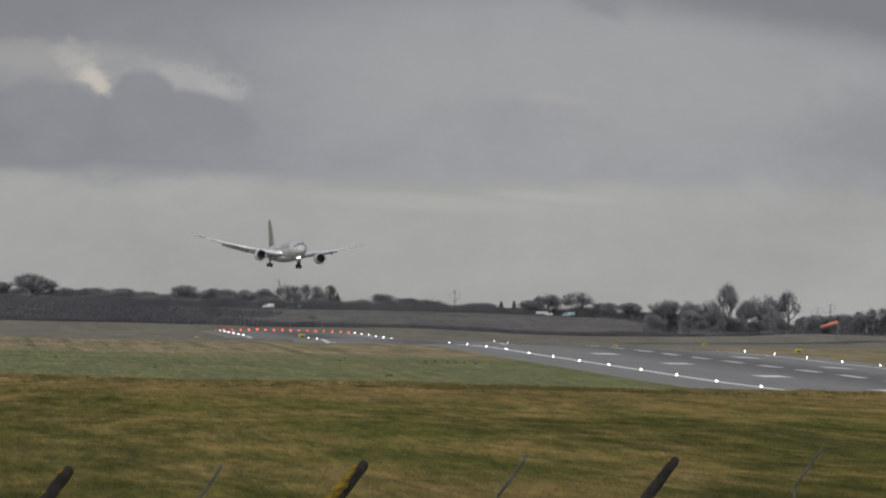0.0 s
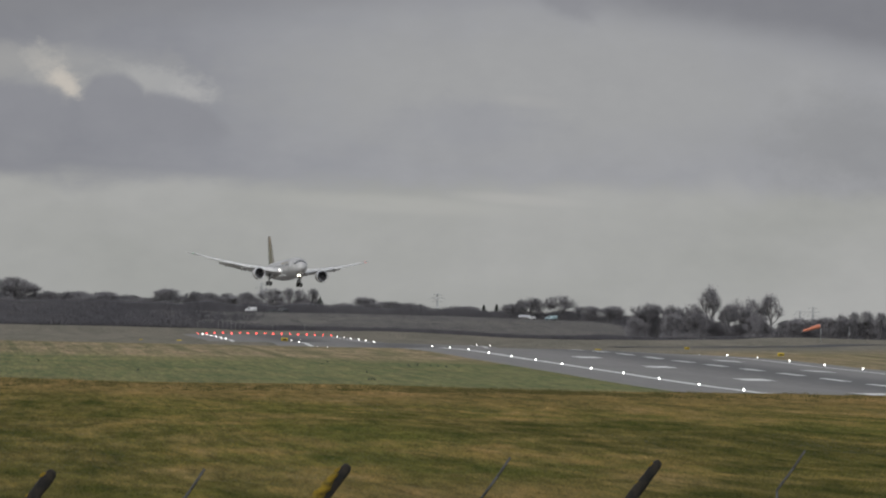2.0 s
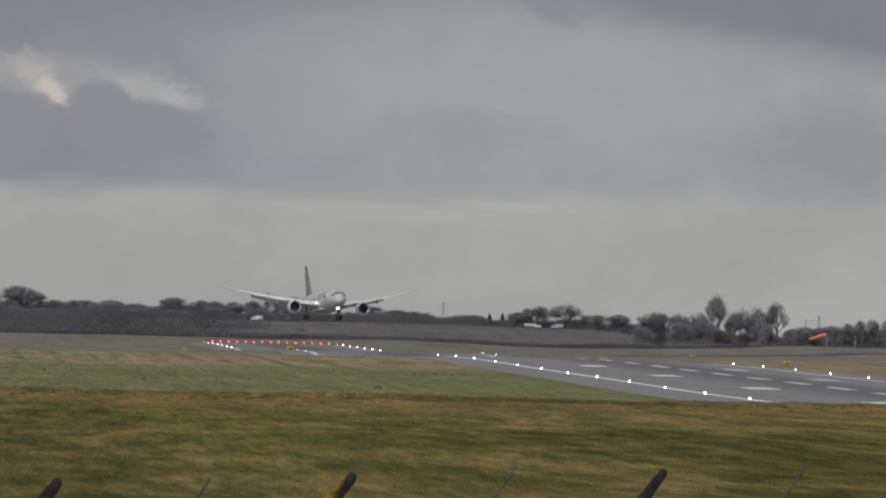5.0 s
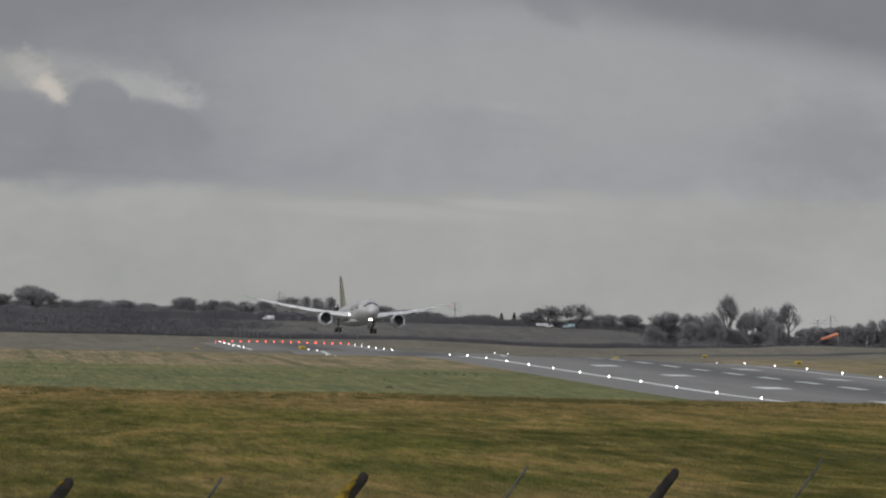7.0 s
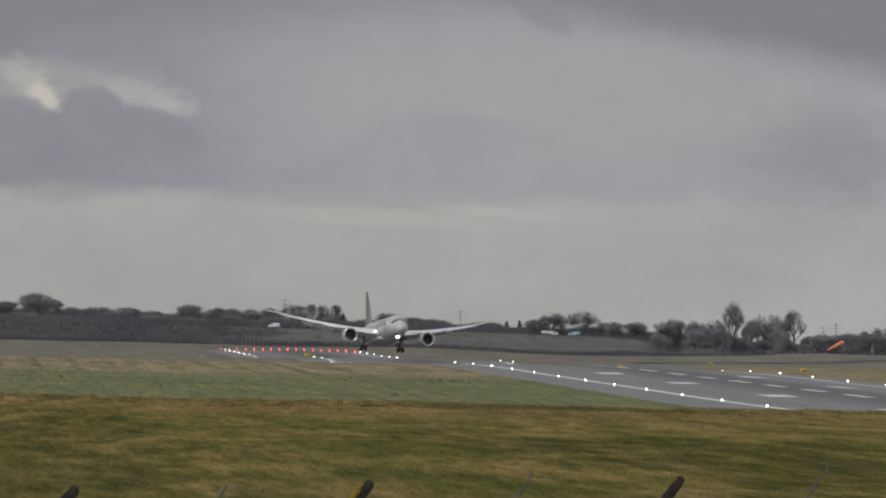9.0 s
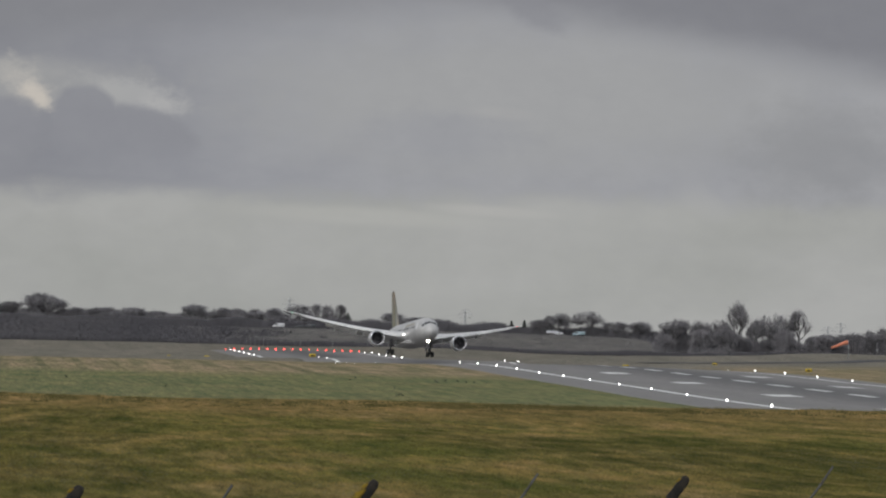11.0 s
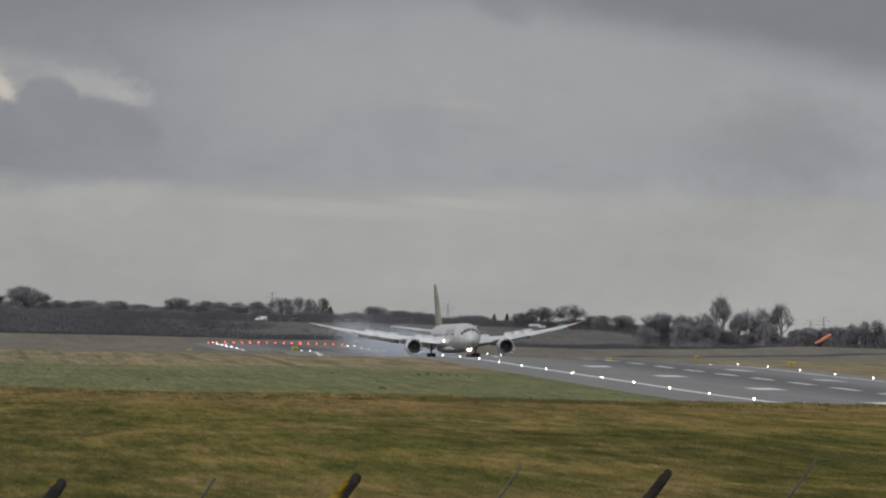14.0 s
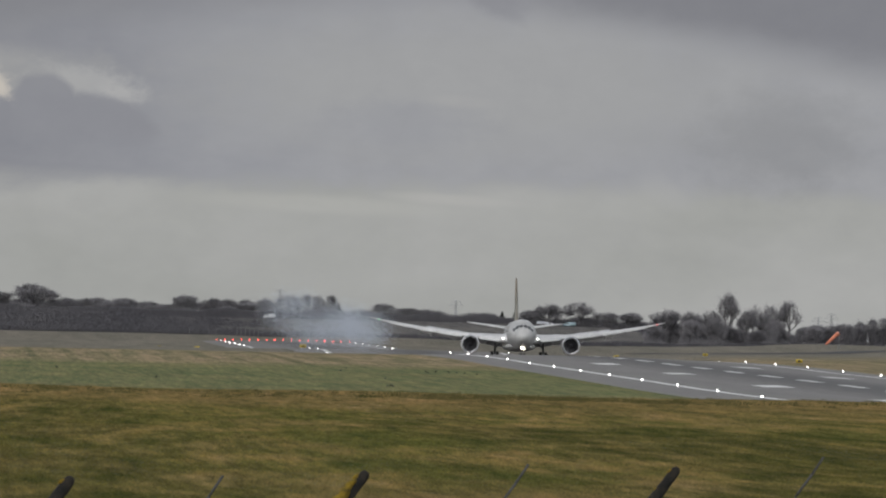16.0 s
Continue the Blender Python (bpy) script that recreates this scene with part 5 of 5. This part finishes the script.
# ---------------------------------------------------------------- birds feeding on the grass
def build_birds():
    bird = thing("crow", "black crow standing on the grass", "bird", "crows")
    bm = bmesh.new()
    loft(bm, [circle_y(y, z, r, r * 1.1, 10) for y, z, r in ((-0.22, 0.36, 0.02), (-0.17, 0.36, 0.06), (-0.1, 0.30, 0.09), (0.02, 0.22, 0.12), (0.14, 0.18, 0.08), (0.32, 0.14, 0.03))])
    part("body", bm, FEATHER, bird)
    part("beak", rod_bm((0, -0.21, 0.36), (0, -0.30, 0.35), 0.025, 0.005, 6), FEATHER, bird)
    for s in (-1, 1):
        part("leg", rod_bm((s * 0.04, 0.02, 0), (s * 0.04, 0.02, 0.16), 0.012, None, 5), FEATHER, bird)
    spots = [(59.4, 1240), (61.0, 1244), (62.5, 1240), (63.2, 1232), (64.1, 1228), (49.2, 1132), (45.6, 1044), (46.3, 1052), (46.4, 1048), (47.5, 1232), (20.3, 1104), (58.9, 1224), (65.1, 1216), (49.8, 1272), (8.9, 1200)]
    rng = np.random.default_rng(3)
    for i, (lat, al) in enumerate(spots):
        m = Matrix.Translation(rp(lat, al, gz(lat, al))) @ pose(0, 0, 0, 0, 0, rng.uniform(0, 360)) @ Matrix.Scale(0.7 if i == 0 else 1.0, 4)
        if i == 0:
            bird.matrix_basis = m
        else:
            copy_thing(bird, m)


build_birds()


# ---------------------------------------------------------------- tyre smoke: drifting puffs of fine droplets
PUFFS = []


def build_smoke():
    smoke = thing("tyre_smoke", "pale bluish tyre smoke drifting off the runway", "smoke", kind="stuff")
    rng = np.random.default_rng(12)
    meshes = []
    for k in range(6):
        n = 7500
        p = rng.normal(0, 1, (n, 3)) * (2.1, 2.6, 1.6)
        d1, d2 = rng.normal(0, 1, (2, n, 3))
        size = rng.uniform(0.025, 0.055, (n, 1))
        v = np.stack([p, p + d1 * size, p + d2 * size], 1).reshape(-1, 3)
        meshes.append(mesh_from("puff", v.tolist(), [(3 * i, 3 * i + 1, 3 * i + 2) for i in range(n)], SMOKE))
    for k in range(34):
        ob = part_of_mesh("puff", meshes[k % 6], smoke)
        PUFFS.append((ob, float(rng.uniform(0, 1)), rng.normal(0, 1, 3)))


build_smoke()


# ---------------------------------------------------------------- rough grass in front of the crest
def build_grass():
    rng = np.random.default_rng(9)
    n = 640000
    y = 175 + (690 - 175) * rng.random(n) ** 1.15
    x = (rng.random(n) - 0.5) * (y * 0.108 + 3)
    lat, al = x * EX + y * EY, x * DX + y * DY
    z = ground_z(lat, al)
    clump = 0.6 + 0.5 * np.sin(lat * 1.3 + 2 * np.sin(al * 0.11)) * np.sin(al * 0.23 + lat * 0.3)
    h = (0.045 + 0.075 * rng.random(n) ** 1.5) * (0.55 + 0.5 * clump.clip(0.2, 1.2))
    w = rng.uniform(0.02, 0.055, n) * (0.7 + y / 600)
    a = rng.uniform(-1.2, 1.2, n)
    lean = rng.normal(0, 0.09, (n, 2))
    lean[:, 1] = np.abs(lean[:, 1])
    v = np.empty((n, 3, 3))
    v[:, 0] = np.stack([lat - w * np.cos(a), al - w * np.sin(a), z - 0.01], 1)
    v[:, 1] = np.stack([lat + w * np.cos(a), al + w * np.sin(a), z - 0.01], 1)
    v[:, 2] = np.stack([lat + lean[:, 0], al + lean[:, 1], z + h], 1)
    me = bpy.data.meshes.new("grass")
    me.vertices.add(3 * n)
    me.vertices.foreach_set("co", v.ravel())
    me.loops.add(3 * n)
    me.loops.foreach_set("vertex_index", np.arange(3 * n, dtype=np.int32))
    me.polygons.add(n)
    me.polygons.foreach_set("loop_start", np.arange(0, 3 * n, 3, dtype=np.int32))
    me.materials.append(BLADES)
    me.update()
    me.validate()
    # the blades are soft and translucent, so they take the light of the turf as a whole
    me.shade_smooth()
    tilt = np.zeros((3 * n, 3))
    tilt[:, 2] = 1.0
    tilt[:, :2] = np.repeat(rng.normal(0, 0.14, (n, 2)), 3, 0) - (0.0, 0.15)
    tilt /= np.linalg.norm(tilt, axis=1)[:, None]
    me.normals_split_custom_set_from_vertices(tilt.tolist())
    ob = new("grass", me)
    ob.matrix_basis = RW
    tagged(ob, "rough straw and green grass tufts on the near field", "grass", kind="stuff")


build_grass()


def build_tussocks():
    """Coarse darker tussocks along the brow of the near field."""
    rng = np.random.default_rng(31)
    vs, fs = [], []
    for _ in range(520):
        x, y = rng.uniform(-34, 34), 600 + rng.normal(0, 22)
        if rng.random() < 0.45:
            x = rng.normal(6, 7)
        lat, al = to_plan(x, y)
        g, h, w = gz(lat, al), rng.uniform(0.10, 0.32), rng.uniform(0.15, 0.6)
        for _ in range(34):
            bx, by, a = lat + rng.normal(0, w), al + rng.normal(0, w * 2), rng.uniform(0, math.pi)
            k = h * rng.uniform(0.5, 1.1)
            b = len(vs)
            vs.extend([(bx - 0.03 * math.cos(a), by - 0.03 * math.sin(a), g - 0.02), (bx + 0.03 * math.cos(a), by + 0.03 * math.sin(a), g - 0.02), (bx + rng.normal(0, 0.06), by + rng.normal(0, 0.06), g + k)])
            fs.append((b, b + 1, b + 2))
    ob = new("tussocks", mesh_from("tussocks", vs, fs, TUSSOCK))
    ob.matrix_basis = RW
    tagged(ob, "coarse olive-brown grass tussocks on the brow of the field", "grass", kind="stuff")


build_tussocks()


# ---------------------------------------------------------------- what moves
def motions():
    walk(sky_back, [(t, pose(-3.4 * t, SKY_Y, 0.18 * t)) for t in (0, 4, 8, 12, 16)])
    walk(airliner, [(r[0], flight_pose(*r[1:])) for r in FLIGHT])
    for ob, hinge in SPOILERS:
        walk(ob, [(t, hinge @ pose(0, 0, 0, a, 0, 0)) for t, a in ((0, 0), (12.9, 0), (13.1, 6), (13.5, 40), (13.8, 46), (14.8, 44), (16, 24))])
    for ob, s in WINGS:
        root = pose(s * 2.0, 0, 3.3)
        walk(ob, [(t, root @ pose(0, 0, 0, 0, -s * a, 0) @ root.inverted()) for t, a in ((0, 3.6), (4, 3.3), (9, 3.3), (12.6, 2.8), (13.5, 1.9), (14.4, -0.1), (16, 0.1))])
    for ob, x, y in GEARS:
        late = 0.5 if y < -1 else 0.0
        walk(ob, [(t, pose(x, y, -d)) for t, d in ((0, 0.6), (12.4 + late, 0.6), (13.1 + late, 0.4), (13.7, 0.1), (14.2, 0.0), (16, 0.0))])
    walk(SLEEVE, [(t, pose(0, 0, SOCK_TOP - 0.3, 0, -d, z)) for t, d, z in ((0, 12, 6), (2, 13, 6), (4, 12, 8), (7, 14, 10), (9, 24, 12), (12, 14, 8), (13.5, 20, 10), (14.5, 30, 14), (16, 38, 18))])
    for k, (ob, u, r) in enumerate(PUFFS):
        start = 12.3 + 1.35 * (k / 33) ** 0.8
        al = float(np.interp(start, [12.3, 13.0, 14.0], [2112, 2060, 2005])) + 16 * u
        lat = 99 + (k % 2) * 7 + r[0] * 0.6
        g = gz(lat, al)
        rows = [(0.0, Matrix.Translation(rp(lat, al, g - 12.0))), (start - 0.25, Matrix.Translation(rp(lat, al, g - 12.0)))]
        for dt in (0.0, 0.5, 1.0, 2.0, 3.0, 4.0):
            t = start + dt
            if t > 16:
                break
            rise = 1.0 + dt * (1.1 + 2.4 * u) + 0.2 * r[2] * dt
            q = rp(lat - 8.4 * dt + r[0] * dt * 0.8, al + 5 * dt + r[1] * dt * 1.2, g + rise)
            rows.append((t, Matrix.Translation(q) @ pose(0, 0, 0, 0, 0, 14 * dt * r[1])))
        if rows[-1][0] < 16:
            t0, m0 = rows[-1]
            dt = 16 - t0
            q = m0.translation + Vector((-8.4 * EX * dt, -8.4 * EY * dt, 0.8 * dt))
            rows.append((16.0, Matrix.Translation(q) @ m0.to_3x3().to_4x4()))
        walk(ob, rows)


motions()
